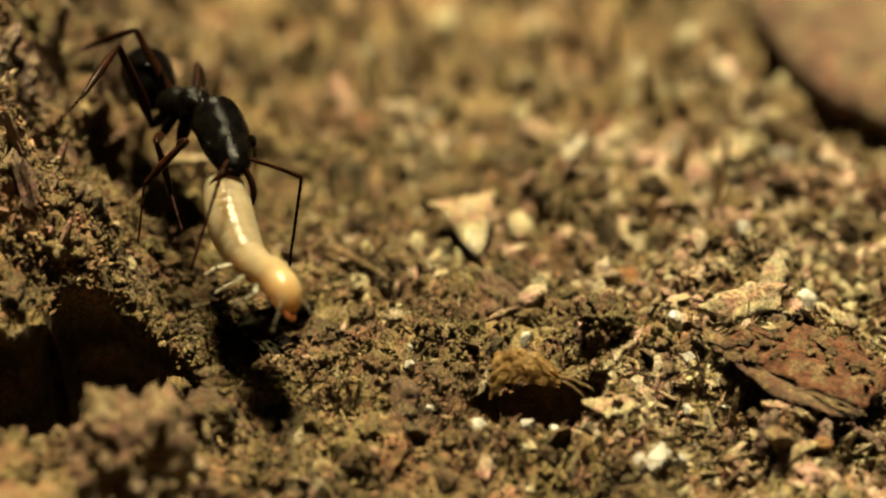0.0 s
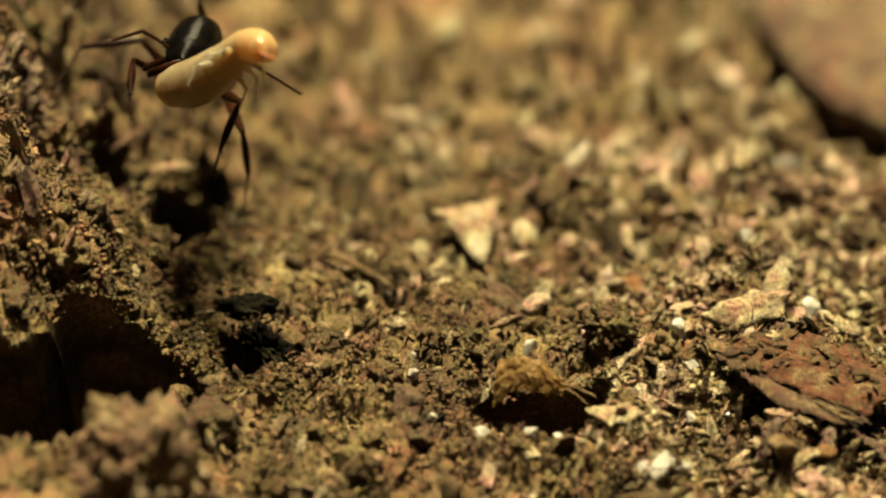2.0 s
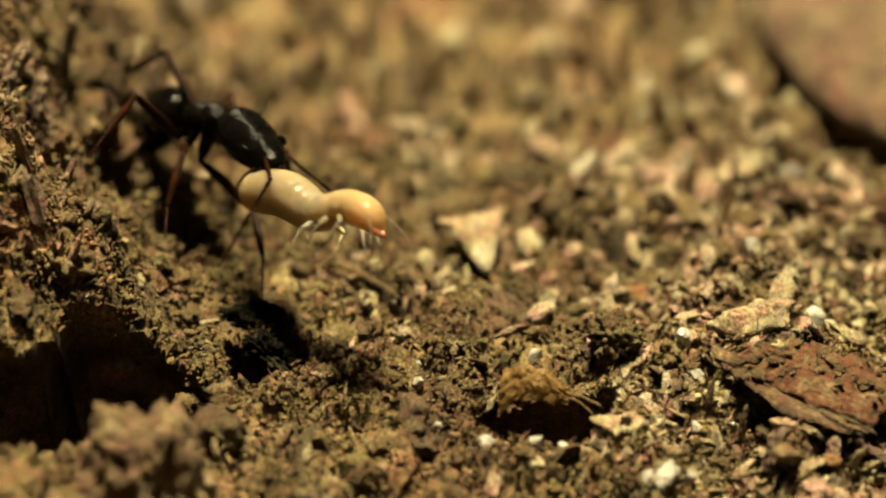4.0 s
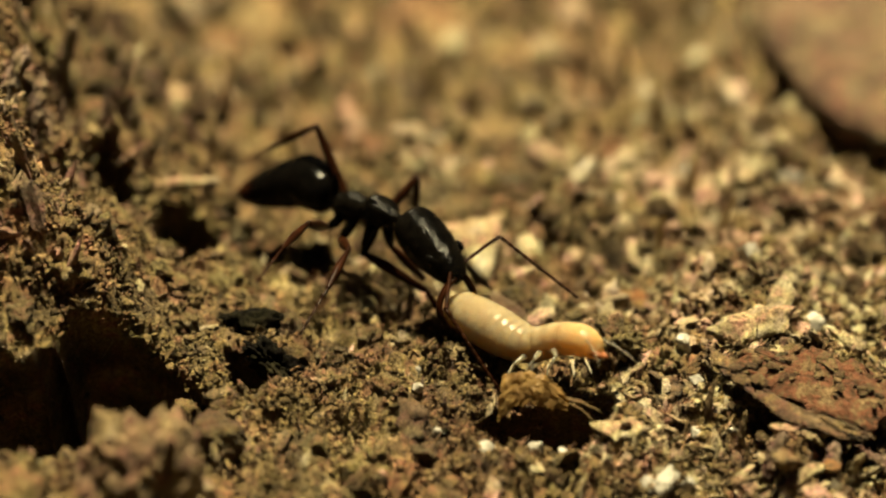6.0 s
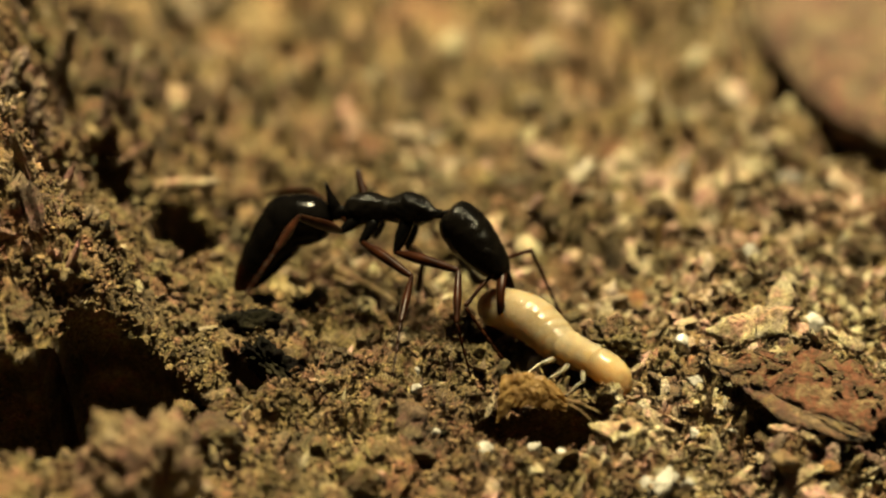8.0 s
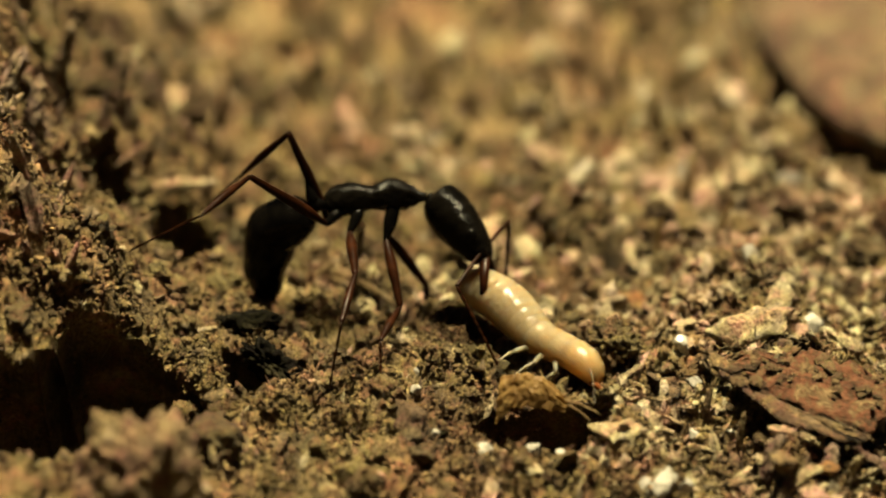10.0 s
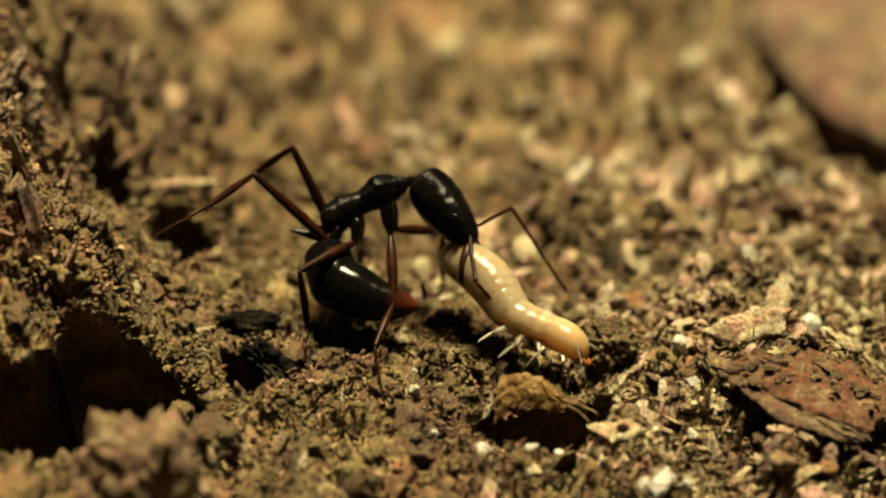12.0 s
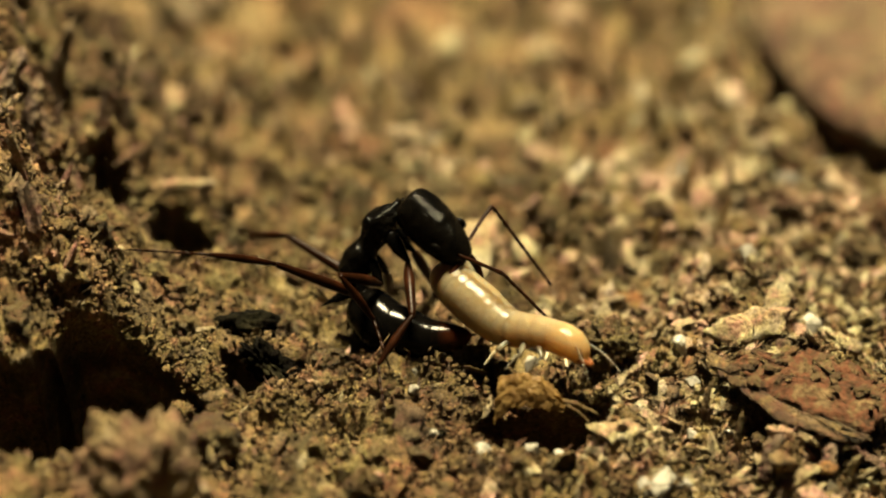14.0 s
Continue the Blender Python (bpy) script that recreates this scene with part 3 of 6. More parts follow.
for name, bm, mat, m, words in [
        ("twig", splinter(1.5, 0.24, 91, 0.6, 0.12), MAUVE, at_mm(9.12, -5.3, -1.1, 0, -66, 40), "short pinkish-tan torn stick"),
        ("twig", splinter(1.3, 0.22, 92, 0.6, 0.12), PALE, at_mm(9.9, -6.1, -1.35, 0, -28, 20), "short pale tan torn stick"),
        ("twig", splinter(1.6, 0.26, 93, 0.6, 0.12), MAUVE, at_mm(10.7, -5.2, -1.5, 0, -50, 75), "short pinkish-tan torn stick"),
        ("twig", splinter(1.5, 0.2, 94, 0.6, 0.12), PALE, at_mm(11.4, -5.3, -1.6, 0, -72, -40), "short pale tan torn stick"),
        ("twig", splinter(1.4, 0.2, 95, 0.6, 0.12), MAUVE, at_mm(11.9, -4.6, -1.6, 0, 30, -20), "short pinkish-tan torn stick")]:
    single(name, bm, mat, m, words, "twig")
# added black lump: its colour gives the shade of a hole here
single("black_lump", lump(0.85, 0.5, 0.4, 21, 5, 0.6, 0.8, 4.5), CHAR_AND_HOLE, at_mm(-5.0, -1.3, -0.1, 0, 40, -14), "black crumbly lump that stands in for the dark of a hole in the soil", "wood chip")
single("black_lump", lump(0.45, 0.4, 0.3, 23, 4), CHAR_AND_HOLE, at_mm(-0.38, -3.34, -1.20), "small black charred lump", "wood chip")
single("wood_chip", plate([(-0.7, 0.2), (0.2, 0.35), (0.8, 0.1), (0.3, -0.3), (-0.5, -0.25)], 0.2, 25, 0.1, 0.1, 4, 0.06), CHIP, at_mm(5.69, 3.45, -0.34, 35, 10, 10), "orange-brown chip of wood", "wood chip")
single("wood_chip", plate([(-1.3, 0.3), (0.2, 0.6), (1.3, 0.3), (0.9, -0.4), (-0.7, -0.5)], 0.35, 27, -0.08, 0.2, 5, 0.07), PALE, at_mm(8.72, -0.79, 0.80, 40, -12, 6), "pale grey-cream chip of wood", "wood chip")
single("wood_chip", plate([(-1.0, 0.3), (0.0, 0.5), (1.1, 0.2), (0.6, -0.4), (-0.6, -0.3)], 0.22, 29, -0.2, 0.2, 5, 0.07), WOOD, at_mm(1.59, 2.05, -0.05, 30, 16, -14), "curled tan flake of decayed wood", "wood chip")
single("wood_chip", plate([(-0.5, 0.6), (0.4, 0.5), (0.5, -0.4), (-0.2, -0.7)], 0.25, 31, 0.1, 0.15, 5, 0.06), WOOD, at_mm(-1.01, -4.06, -0.64, 60, 8, -20), "upright brown flake of decayed wood", "wood chip")
single("wood_chip", plate([(-0.8, 0.3), (0.5, 0.4), (0.9, -0.1), (-0.2, -0.4)], 0.2, 33, 0.0, 0.15, 5, 0.06), PALE, at_mm(4.80, -4.88, -0.47, 18, 4, 12), "pale flake of wood beside the leaf scrap", "wood chip")
single("wood_chip", plate([(-0.8, 0.4), (0.3, 0.5), (0.9, 0.0), (0.0, -0.5)], 0.3, 35, 0.0, 0.15, 5, 0.06), PALE, at_mm(-8.57, 12.73, 2.30, 45, 4, 12), "pale flake of wood on the soil behind", "wood chip")
for k, (m, r, words) in enumerate([
        (at_mm(7.04, -1.92, -0.40), 0.26, "clear glinting grain of quartz"), (at_mm(6.82, -0.66, 0.17), 0.34, "cloudy grain of quartz"), (at_mm(-0.82, -1.32, -0.37), 0.22, "small glinting grain of quartz"),
        (at_mm(6.06, -6.21, -1.44), 0.5, "large white broken grain of quartz"), (at_mm(5.55, -6.3, -1.45), 0.3, "white broken grain of quartz"), (at_mm(5.9, -6.6, -1.5), 0.26, "pale broken grain of quartz"), (at_mm(6.64, -6.19, -1.52), 0.28, "white broken grain of quartz"), (at_mm(3.28, -5.08, -1.10), 0.24, "pale grey grain of quartz"),
        (at_mm(1.04, -5.07, -1.00), 0.32, "cloudy grey grain of quartz"), (at_mm(2.50, -5.09, -1.03), 0.32, "pale grey grain of quartz"), (at_mm(7.04, -3.74, -1.14), 0.25, "grey rounded grain of quartz"),
        (at_mm(10.65, 1.31, -0.14), 0.5, "bright white grain of quartz"), (at_mm(7.42, 11.31, 0.40), 0.4, "large pale greenish grain of quartz"), (at_mm(10.63, 10.73, 0.46), 0.45, "large pale grey grain of quartz"),
        (at_mm(5.66, 8.94, 0.04), 0.45, "pale cloudy grain of quartz"), (at_mm(-0.25, 14.44, 0.04), 0.3, "white grain of quartz far behind"), (at_mm(8.91, 3.49, 1.12), 0.45, "pale bluish grain of quartz"),
        (at_mm(-0.28, -4.23, -0.86), 0.16, "tiny grain of quartz"), (at_mm(8.01, -3.84, -0.99), 0.15, "tiny grain of quartz"), (at_mm(-0.81, -2.79, -0.19), 0.2, "tiny grain of quartz"), (at_mm(2.54, -0.94, -0.34), 0.3, "cloudy grain of quartz")]):
    single("quartz_grain", crystal(r, 40 + k), QUARTZ, m @ pose(0, 0, 0, 30 * k, 50 * k, 20 * k), words, "quartz grain", "quartz grains", False)
for k, (m, length, words) in enumerate([
        (at_mm(6.36, 5.52, 0.52, 0, -66, -80), 2.6, "thin leaning pale plant fibre"), (at_mm(8.41, 6.31, 0.92, 0, -62, -70), 2.6, "thin leaning pale plant fibre"),
        (at_mm(7.48, -3.40, -0.28, 0, -80, 30), 1.4, "short upright brown plant fibre"), (at_mm(8.34, -3.96, -1.06, 0, -85, 50), 1.5, "short upright brown plant fibre"), (at_mm(3.67, 6.11, 0.61, 0, -70, 20), 1.8, "leaning tan plant fibre"),
        (at_mm(-3.75, 4.16, 0.16, 0, -20, 40), 2.2, "leaning tan plant fibre"), (at_mm(-2.39, 2.86, 0.39, 0, 15, -30), 2.4, "bent tan plant fibre lying on soil")]):
    single("plant_fibre", splinter(length, 0.13, 60 + k, 0.5, 0.12), PALE_FIBRE, m, words, "plant fibre", "upright fibres")
single("wood_slab", plate([(-3.6, -0.5), (-2.5, -4.9), (-0.6, -9.0), (0.8, -9.9), (3.4, -1.8), (4.5, 7.8), (-0.1, 9.6), (-4.6, 7.8)], 2.2, 81, 0.0, 0.35, 5, 0.2),
       WOOD, at_mm(13.9, 20.7, 1.5, 2, 0, 0), "broad flat tan slab of dead wood", "wood")


def build_crumbs():
    """Lumps of soil large enough to be told apart, with one mesh for each shape."""
    shapes = [thing_mesh("soil_crumb", lump(1, 0.85, 0.75, 100 + k, 4, 0.55, 0.7, 4.2), LUMP) for k in range(8)]
    r = random.Random(11)
    for k in range(220):
        x, y = r.uniform(-13, 13.5), r.uniform(-8.5, 14)
        size = 0.16 + 0.34 * r.random() ** 2 + (0.2 if y > 6 else 0)
        ob = new("soil_crumb", shapes[k % 8])
        ob.matrix_basis = at_mm(x, y, top(x, y) + size * 0.3, r.uniform(0, 360), r.uniform(0, 360), r.uniform(0, 360)) @ Matrix.Scale(size, 4)
        tagged(ob, "rough tan crumb of soil on the ground", "soil crumb", "soil crumbs")

    spot = Vector((9.91, -2.82, -0.02))
    for k in range(60):
        x, y, size = r.uniform(-1.9, 2.4), r.uniform(-0.5, 1.2), 0.05 + 0.22 * r.random() ** 2.5
        ob = new("soil_crumb", shapes[k % 8])
        ob.matrix_basis = at_mm(*spot, 14, 5, -10) @ at_mm(x, y, 0.2 + size * 0.1 - 0.04 * (x * x + y * y), 0, 0, r.uniform(0, 360)) @ Matrix.Diagonal((size, size * 0.8, size * 0.4, 1))
        tagged(ob, "small tan crumb of soil lying on the bark", "soil crumb", "soil crumbs")


build_crumbs()


# ---- the animals: materials ----
def chitin(name, dark, light, rough=0.2, ridges=0.0, gloss=0.12):
    m = material(name, rough, Specular_IOR_Level=gloss)
    spots = grain(m, 1800.0, 5.0)
    paint(m, mix(m, dark, light, ramp(m, spots, "Fac", [(0.4, (0, 0, 0)), (0.75, (1, 1, 1))]).outputs["Color"]))
    fine = grain(m, 26000.0, 4.0)
    bump = relief(m, fine, strength=0.10, depth=0.00002)
    if ridges:
        tc = node(m, "ShaderNodeTexCoord")
        w = node(m, "ShaderNodeTexWave", Scale=5200.0, Distortion=4.0, Detail=2.0)
        link(m, tc, "Object", w, "Vector")
        r = node(m, "ShaderNodeBump", Strength=ridges, Distance=0.00002)
        link(m, w, "Fac", r, "Height")
        link(m, r, "Normal", bump, "Normal")
    return m


BLACK = chitin("black_chitin", (0.0008, 0.0007, 0.0006), (0.002, 0.0017, 0.0014), 0.13, 0.0, 0.05)
RIDGED = chitin("ridged_black_chitin", (0.0008, 0.0007, 0.0006), (0.003, 0.0025, 0.0018), 0.21, 0.6, 0.05)
BROWN = chitin("brown_chitin", (0.004, 0.0014, 0.0006), (0.015, 0.0045, 0.0016), 0.32, 0.0, 0.04)
RUST = chitin("reddish_chitin", (0.0009, 0.0007, 0.0005), (0.002, 0.0012, 0.001), 0.16, 0.0, 0.05)



def along_body(m, near, far, colour):
    """Turns a material's colour into another one along the thing's own x, from near to far (mm)."""
    parted = node(m, "ShaderNodeSeparateXYZ")
    link(m, node(m, "ShaderNodeTexCoord"), "Object", parted, "Vector")
    reach = node(m, "ShaderNodeMapRange")
    reach.inputs["From Min"].default_value, reach.inputs["From Max"].default_value = near * MM, far * MM
    link(m, parted, "X", reach, "Value")
    paint(m, mix(m, m.node_tree.nodes["Principled BSDF"].inputs["Base Color"].links[0].from_socket, colour, reach.outputs["Result"]))


along_body(RUST, 0.4, 1.5, (0.03, 0.007, 0.002))


def wax(name, colour, deep, rough=0.16):
    m = material(name, rough, Specular_IOR_Level=0.11, Subsurface_Weight=1.0, Subsurface_Scale=0.003)
    m.node_tree.nodes["Principled BSDF"].inputs["Subsurface Radius"].default_value = (1.0, 0.7, 0.4)
    n = grain(m, 2200.0, 4.0)
    paint(m, mix(m, colour, deep, ramp(m, n, "Fac", [(0.35, (0, 0, 0)), (0.75, (1, 1, 1))]).outputs["Color"]))
    relief(m, grain(m, 3500.0, 5.0), strength=0.5, depth=0.00006)
    glow = node(m, "ShaderNodeBsdfTranslucent", Color=(colour[0] * 2.4, colour[1] * 2.2, colour[2] * 1.9, 1))
    both = node(m, "ShaderNodeMixShader", Fac=0.25)
    m.node_tree.links.new(m.node_tree.nodes["Principled BSDF"].outputs["BSDF"], both.inputs[1])
    m.node_tree.links.new(glow.outputs["BSDF"], both.inputs[2])
    m.node_tree.links.new(both.outputs["Shader"], m.node_tree.nodes["Material Output"].inputs["Surface"])
    return m


CREAM = wax("cream_skin", (0.20, 0.15, 0.086), (0.165, 0.116, 0.06))
AMBER = wax("amber_skin", (0.195, 0.142, 0.076), (0.18, 0.122, 0.058))
along_body(AMBER, 0.7, 1.6, (0.17, 0.10, 0.036))
LIMB = wax("pale_limb", (0.13, 0.10, 0.06), (0.10, 0.075, 0.042))
JAW = chitin("dark_brown_jaw", (0.08, 0.025, 0.008), (0.2, 0.07, 0.02), 0.3)


def loft(sections, sides=20, bm=None, bend=None):
    """A closed body along x. Sections: x, half width, half height, and the middle's z."""
    bm = bm or bmesh.new()
    rings = []
    for x, ry, rz, zc in sections:
        ring = []
        for k in range(sides):
            a = 2 * math.pi * k / sides
            co = Vector((x, ry * math.cos(a), zc + rz * math.sin(a)))
            ring.append(bm.verts.new(bend(co) if bend else co))
        rings.append(ring)
    for a, b in zip(rings, rings[1:]):
        for k in range(sides):
            bm.faces.new((a[k], a[(k + 1) % sides], b[(k + 1) % sides], b[k]))
    bm.faces.new(rings[0][::-1])
    bm.faces.new(rings[-1])
    return bm


def smooth(rows, per=5):
    """Sections filled in between by a gliding curve."""
    a = np.array(rows, float)
    out = []
    for i in range(len(a) - 1):
        p0, p1, p2, p3 = a[max(i - 1, 0)], a[i], a[i + 1], a[min(i + 2, len(a) - 1)]
        for k in range(per):
            t = k / per
            out.append(0.5 * (2 * p1 + (p2 - p0) * t + (2 * p0 - 5 * p1 + 4 * p2 - p3) * t * t + (3 * p1 - p0 - 3 * p2 + p3) * t ** 3))
    out.append(a[-1])
    return [(r[0], max(r[1], 0.01), max(r[2], 0.01), r[3]) for r in out]


def sculpt(bm, depth, rate):
    """Furrows and pits in a hard skin, longer along the body than across."""
    for v in bm.verts:
        p = Vector((v.co.x * rate * 0.6, v.co.y * rate, v.co.z * rate))
        d = noise.noise(p) + 0.6 * noise.noise(p * 2.3)
        v.co += Vector((0, v.co.y, v.co.z)).normalized() * depth * d
    return bm


def dome(x, r, way):
    """A rounded end about a joint at x, so that bent segments meet without a step."""
    rows = [(x + way * r * math.sin(a), r * math.cos(a) + 0.01, r * math.cos(a) + 0.01, 0) for a in np.linspace(0, 1.5, 9)]
    return rows[::way]


# ---- the ant ----
THORAX, HEAD, GASTER = 2.95, 2.55, (1.35, 1.3, 1.3)
SCAPE, FLAGELLUM = 1.7, 2.9
LEGS = {"front": (2.1, 1.75, 1.7), "middle": (2.15, 1.8, 1.8), "hind": (3.0, 2.3, 2.3)}
HIPS = {"front": ((2.0, 0.25, -0.25), (1.72, 0.50, -1.10)), "middle": ((1.0, 0.25, -0.3), (0.70, 0.55, -0.82)),
        "hind": ((0.42, 0.22, -0.25), (0.05, 0.50, -0.55))}


def axes(origin, along, up):
    """A pose at origin (mm) with x along and z near up."""
    x = Vector(along).normalized()
    y = Vector(up).cross(x)
    if y.length < 1e-4:
        y = Vector((0, 1, 0)).cross(x)
    y.normalize()
    z = x.cross(y)
    m = Matrix((x, y, z)).transposed().to_4x4()
    m.translation = Vector(origin) * MM
    return m


def limb(length, r0, r1, r2, at=0.4, sides=10):
    rows = [(0, r0 * 0.6, r0 * 0.6, 0), (0.05, r0, r0, 0), (length * at, r1, r1, 0.02), (length * 0.85, (r1 + r2) / 2 * 0.9, (r1 + r2) / 2 * 0.9, 0), (length - 0.05, r2, r2, 0), (length, r2 * 0.6, r2 * 0.6, 0)]
    return loft(smooth(rows, 3), sides)


def beaded(length, r, count, taper=0.5, sides=8):
    rows = []
    for k in range(count):
        a, b = length * k / count, length * (k + 1) / count
        q = r * (1 - (1 - taper) * k / count)
        rows += [(a, q * 0.6, q * 0.6, 0), (a + (b - a) * 0.25, q * 0.95, q * 0.95, 0), (a + (b - a) * 0.75, q, q, 0), (b - 0.01, q * 0.8, q * 0.8, 0)]
    return loft(rows, sides)


def build_ant():
    root = empty("ant", Matrix(), "glossy black ant with brown legs gripping a pale termite", "ant")
    made = {}
    made["thorax"] = part("thorax", sculpt(loft(smooth([(0, 0.15, 0.15, 0), (0.1, 0.29, 0.32, 0.02), (0.35, 0.38, 0.46, 0.03), (0.9, 0.40, 0.46, 0.06), (1.35, 0.35, 0.34, 0.06),
                          (1.55, 0.37, 0.38, 0.09), (1.95, 0.48, 0.48, 0.10), (2.25, 0.46, 0.45, 0.08), (2.55, 0.32, 0.31, 0.03), (2.75, 0.17, 0.18, 0), (2.97, 0.14, 0.14, 0)], 12), 52), 0.05, 4.5), RIDGED, root, "striated black thorax")
    node_bm = loft(smooth([(-0.55, 0.10, 0.10, 0), (-0.4, 0.17, 0.2, 0.02), (-0.2, 0.2, 0.22, 0.05), (0.02, 0.14, 0.14, 0)], 4))
    spine = loft([(0, 0.20, 0.2, 0), (0.25, 0.19, 0.17, 0), (0.5, 0.14, 0.11, -0.02), (0.75, 0.07, 0.05, -0.05), (0.95, 0.01, 0.01, -0.08)], 14)
    bmesh.ops.transform(spine, matrix=Matrix.Translation((-0.26, 0, 0.08)) @ Matrix.Rotation(radians(-90), 4, "Y"), verts=spine.verts)
    tmp = bpy.data.meshes.new("spine")
    spine.to_mesh(tmp)
    spine.free()
    node_bm.from_mesh(tmp)
    made["petiole"] = part("petiole", node_bm, BLACK, root, "pointed black waist node")
    made["gaster_0"] = part("gaster_base", loft(smooth([(0, 0.12, 0.12, 0), (0.08, 0.38, 0.38, 0), (0.3, 0.62, 0.62, 0), (0.8, 0.77, 0.77, 0)]) + dome(1.35, 0.79, 1), 32), BLACK, root, "glossy black abdomen base")
    made["gaster_1"] = part("gaster_middle", loft(dome(0.0, 0.78, -1) + smooth([(0.25, 0.775, 0.775, 0), (0.7, 0.74, 0.74, 0), (1.1, 0.66, 0.66, 0)]) + dome(1.3, 0.62, 1), 32), BLACK, root)
    made["gaster_2"] = part("gaster_tip", loft(dome(0.0, 0.615, -1) + smooth([(0.2, 0.59, 0.59, 0), (0.6, 0.49, 0.49, 0), (0.95, 0.34, 0.34, 0.02), (1.22, 0.16, 0.16, 0.05), (1.32, 0.03, 0.03, 0.06)]), 32), RUST, root, "dark reddish abdomen tip")
    part("sting", loft([(1.2, 0.05, 0.05, 0.05), (1.45, 0.025, 0.025, 0.08), (1.62, 0.006, 0.006, 0.12)], 8), BROWN, made["gaster_2"], "thin brown sting")
    head = made["head"] = part("head", sculpt(loft(smooth([(0.0, 0.10, 0.10, 0.05), (0.08, 0.14, 0.14, 0.10), (0.11, 0.34, 0.31, 0.16), (0.18, 0.51, 0.46, 0.18), (0.32, 0.63, 0.58, 0.17), (0.6, 0.71, 0.67, 0.14), (1.0, 0.74, 0.69, 0.09),
                      (1.45, 0.71, 0.64, 0.04), (1.85, 0.64, 0.55, -0.01), (2.2, 0.53, 0.44, -0.05), (2.42, 0.40, 0.33, -0.08), (2.57, 0.22, 0.18, -0.08)], 8), 48), 0.022, 6.0), RIDGED, root, "long glossy black head")
    for side in (-1, 1):
        eye = bmesh.new()
        bmesh.ops.create_icosphere(eye, subdivisions=2, radius=0.16)
        bmesh.ops.transform(eye, matrix=Matrix.Translation((1.72, 0.68 * side, 0.22)) @ Matrix.Diagonal((1.25, 0.6, 1, 1)), verts=eye.verts)
        part("eye", eye, BLACK, head)
    for side in (-1, 1):
        made["jaw", side] = part("mandible", loft(smooth([(0, 0.13, 0.15, 0), (0.3, 0.12, 0.15, 0), (0.8, 0.09, 0.12, 0), (1.15, 0.10, 0.13, 0), (1.32, 0.05, 0.06, 0)], 4), 12,
                                 bend=lambda co, s=side: co + Vector((0, s * 0.46 * math.sin(1.95 * co.x), -0.12 * co.x * co.x / 1.7))), BROWN, root, "dark reddish-brown mandible")
        made["scape", side] = part("antenna_scape", limb(SCAPE, 0.05, 0.06, 0.075, 0.6), BROWN, root)
        made["flagellum", side] = part("antenna_flagellum", beaded(FLAGELLUM, 0.062, 11, 0.75), BROWN, root)
        for kind in ("front", "middle", "hind"):
            f, t, s = LEGS[kind]
            hip, knee = (Vector((p[0], p[1] * side, p[2])) for p in HIPS[kind])
            length = (knee - hip).length
            fat = 0.20 if kind == "front" else 0.16
            coxa = part("coxa", loft(smooth([(-0.08, 0.1, 0.1, 0), (0.05, fat, fat, 0), (length * 0.5, fat, fat, 0), (length * 0.9, 0.11, 0.11, 0), (length + 0.06, 0.07, 0.07, 0)], 4), 14), BLACK, root)
            coxa.matrix_basis = axes(hip, knee - hip, (0, side, 0.2))
            made[kind, side, 0] = part("femur", limb(f, 0.08, 0.165, 0.09, 0.35), BROWN, root)
            tib = limb(t, 0.07, 0.125, 0.07, 0.5)
            loft([(t - 0.02, 0.03, 0.03, -0.04), (t + 0.22, 0.006, 0.006, -0.16)], 6, tib)
            made[kind, side, 1] = part("tibia", tib, BROWN, root)
            tar = beaded(s, 0.048, 5, 0.6)
            for q in (-1, 1):
                loft([(s - 0.03, 0.015, 0.015, 0), (s + 0.06, 0.012, 0.012, -0.02), (s + 0.12, 0.003, 0.003, -0.07)], 5, tar, bend=lambda co, q=q: co + Vector((0, q * 0.5 * (co.x - s + 0.03), 0)))
            made[kind, side, 2] = part("tarsus", tar, BROWN, root)
    return root, made


# ---- the termite ----
RINGS = [("abdomen_ring", 0.32, 0.58), ("abdomen_ring", 0.32, 0.66), ("abdomen_ring", 0.32, 0.69), ("abdomen_ring", 0.32, 0.71), ("abdomen_ring", 0.32, 0.71), ("abdomen_ring", 0.32, 0.71),
         ("abdomen_ring", 0.32, 0.66), ("abdomen_ring", 0.32, 0.64), ("abdomen_ring", 0.32, 0.58), ("hind_thorax", 0.40, 0.53), ("middle_thorax", 0.40, 0.52), ("front_thorax", 0.40, 0.50), ("head", 1.40, 0.54)]


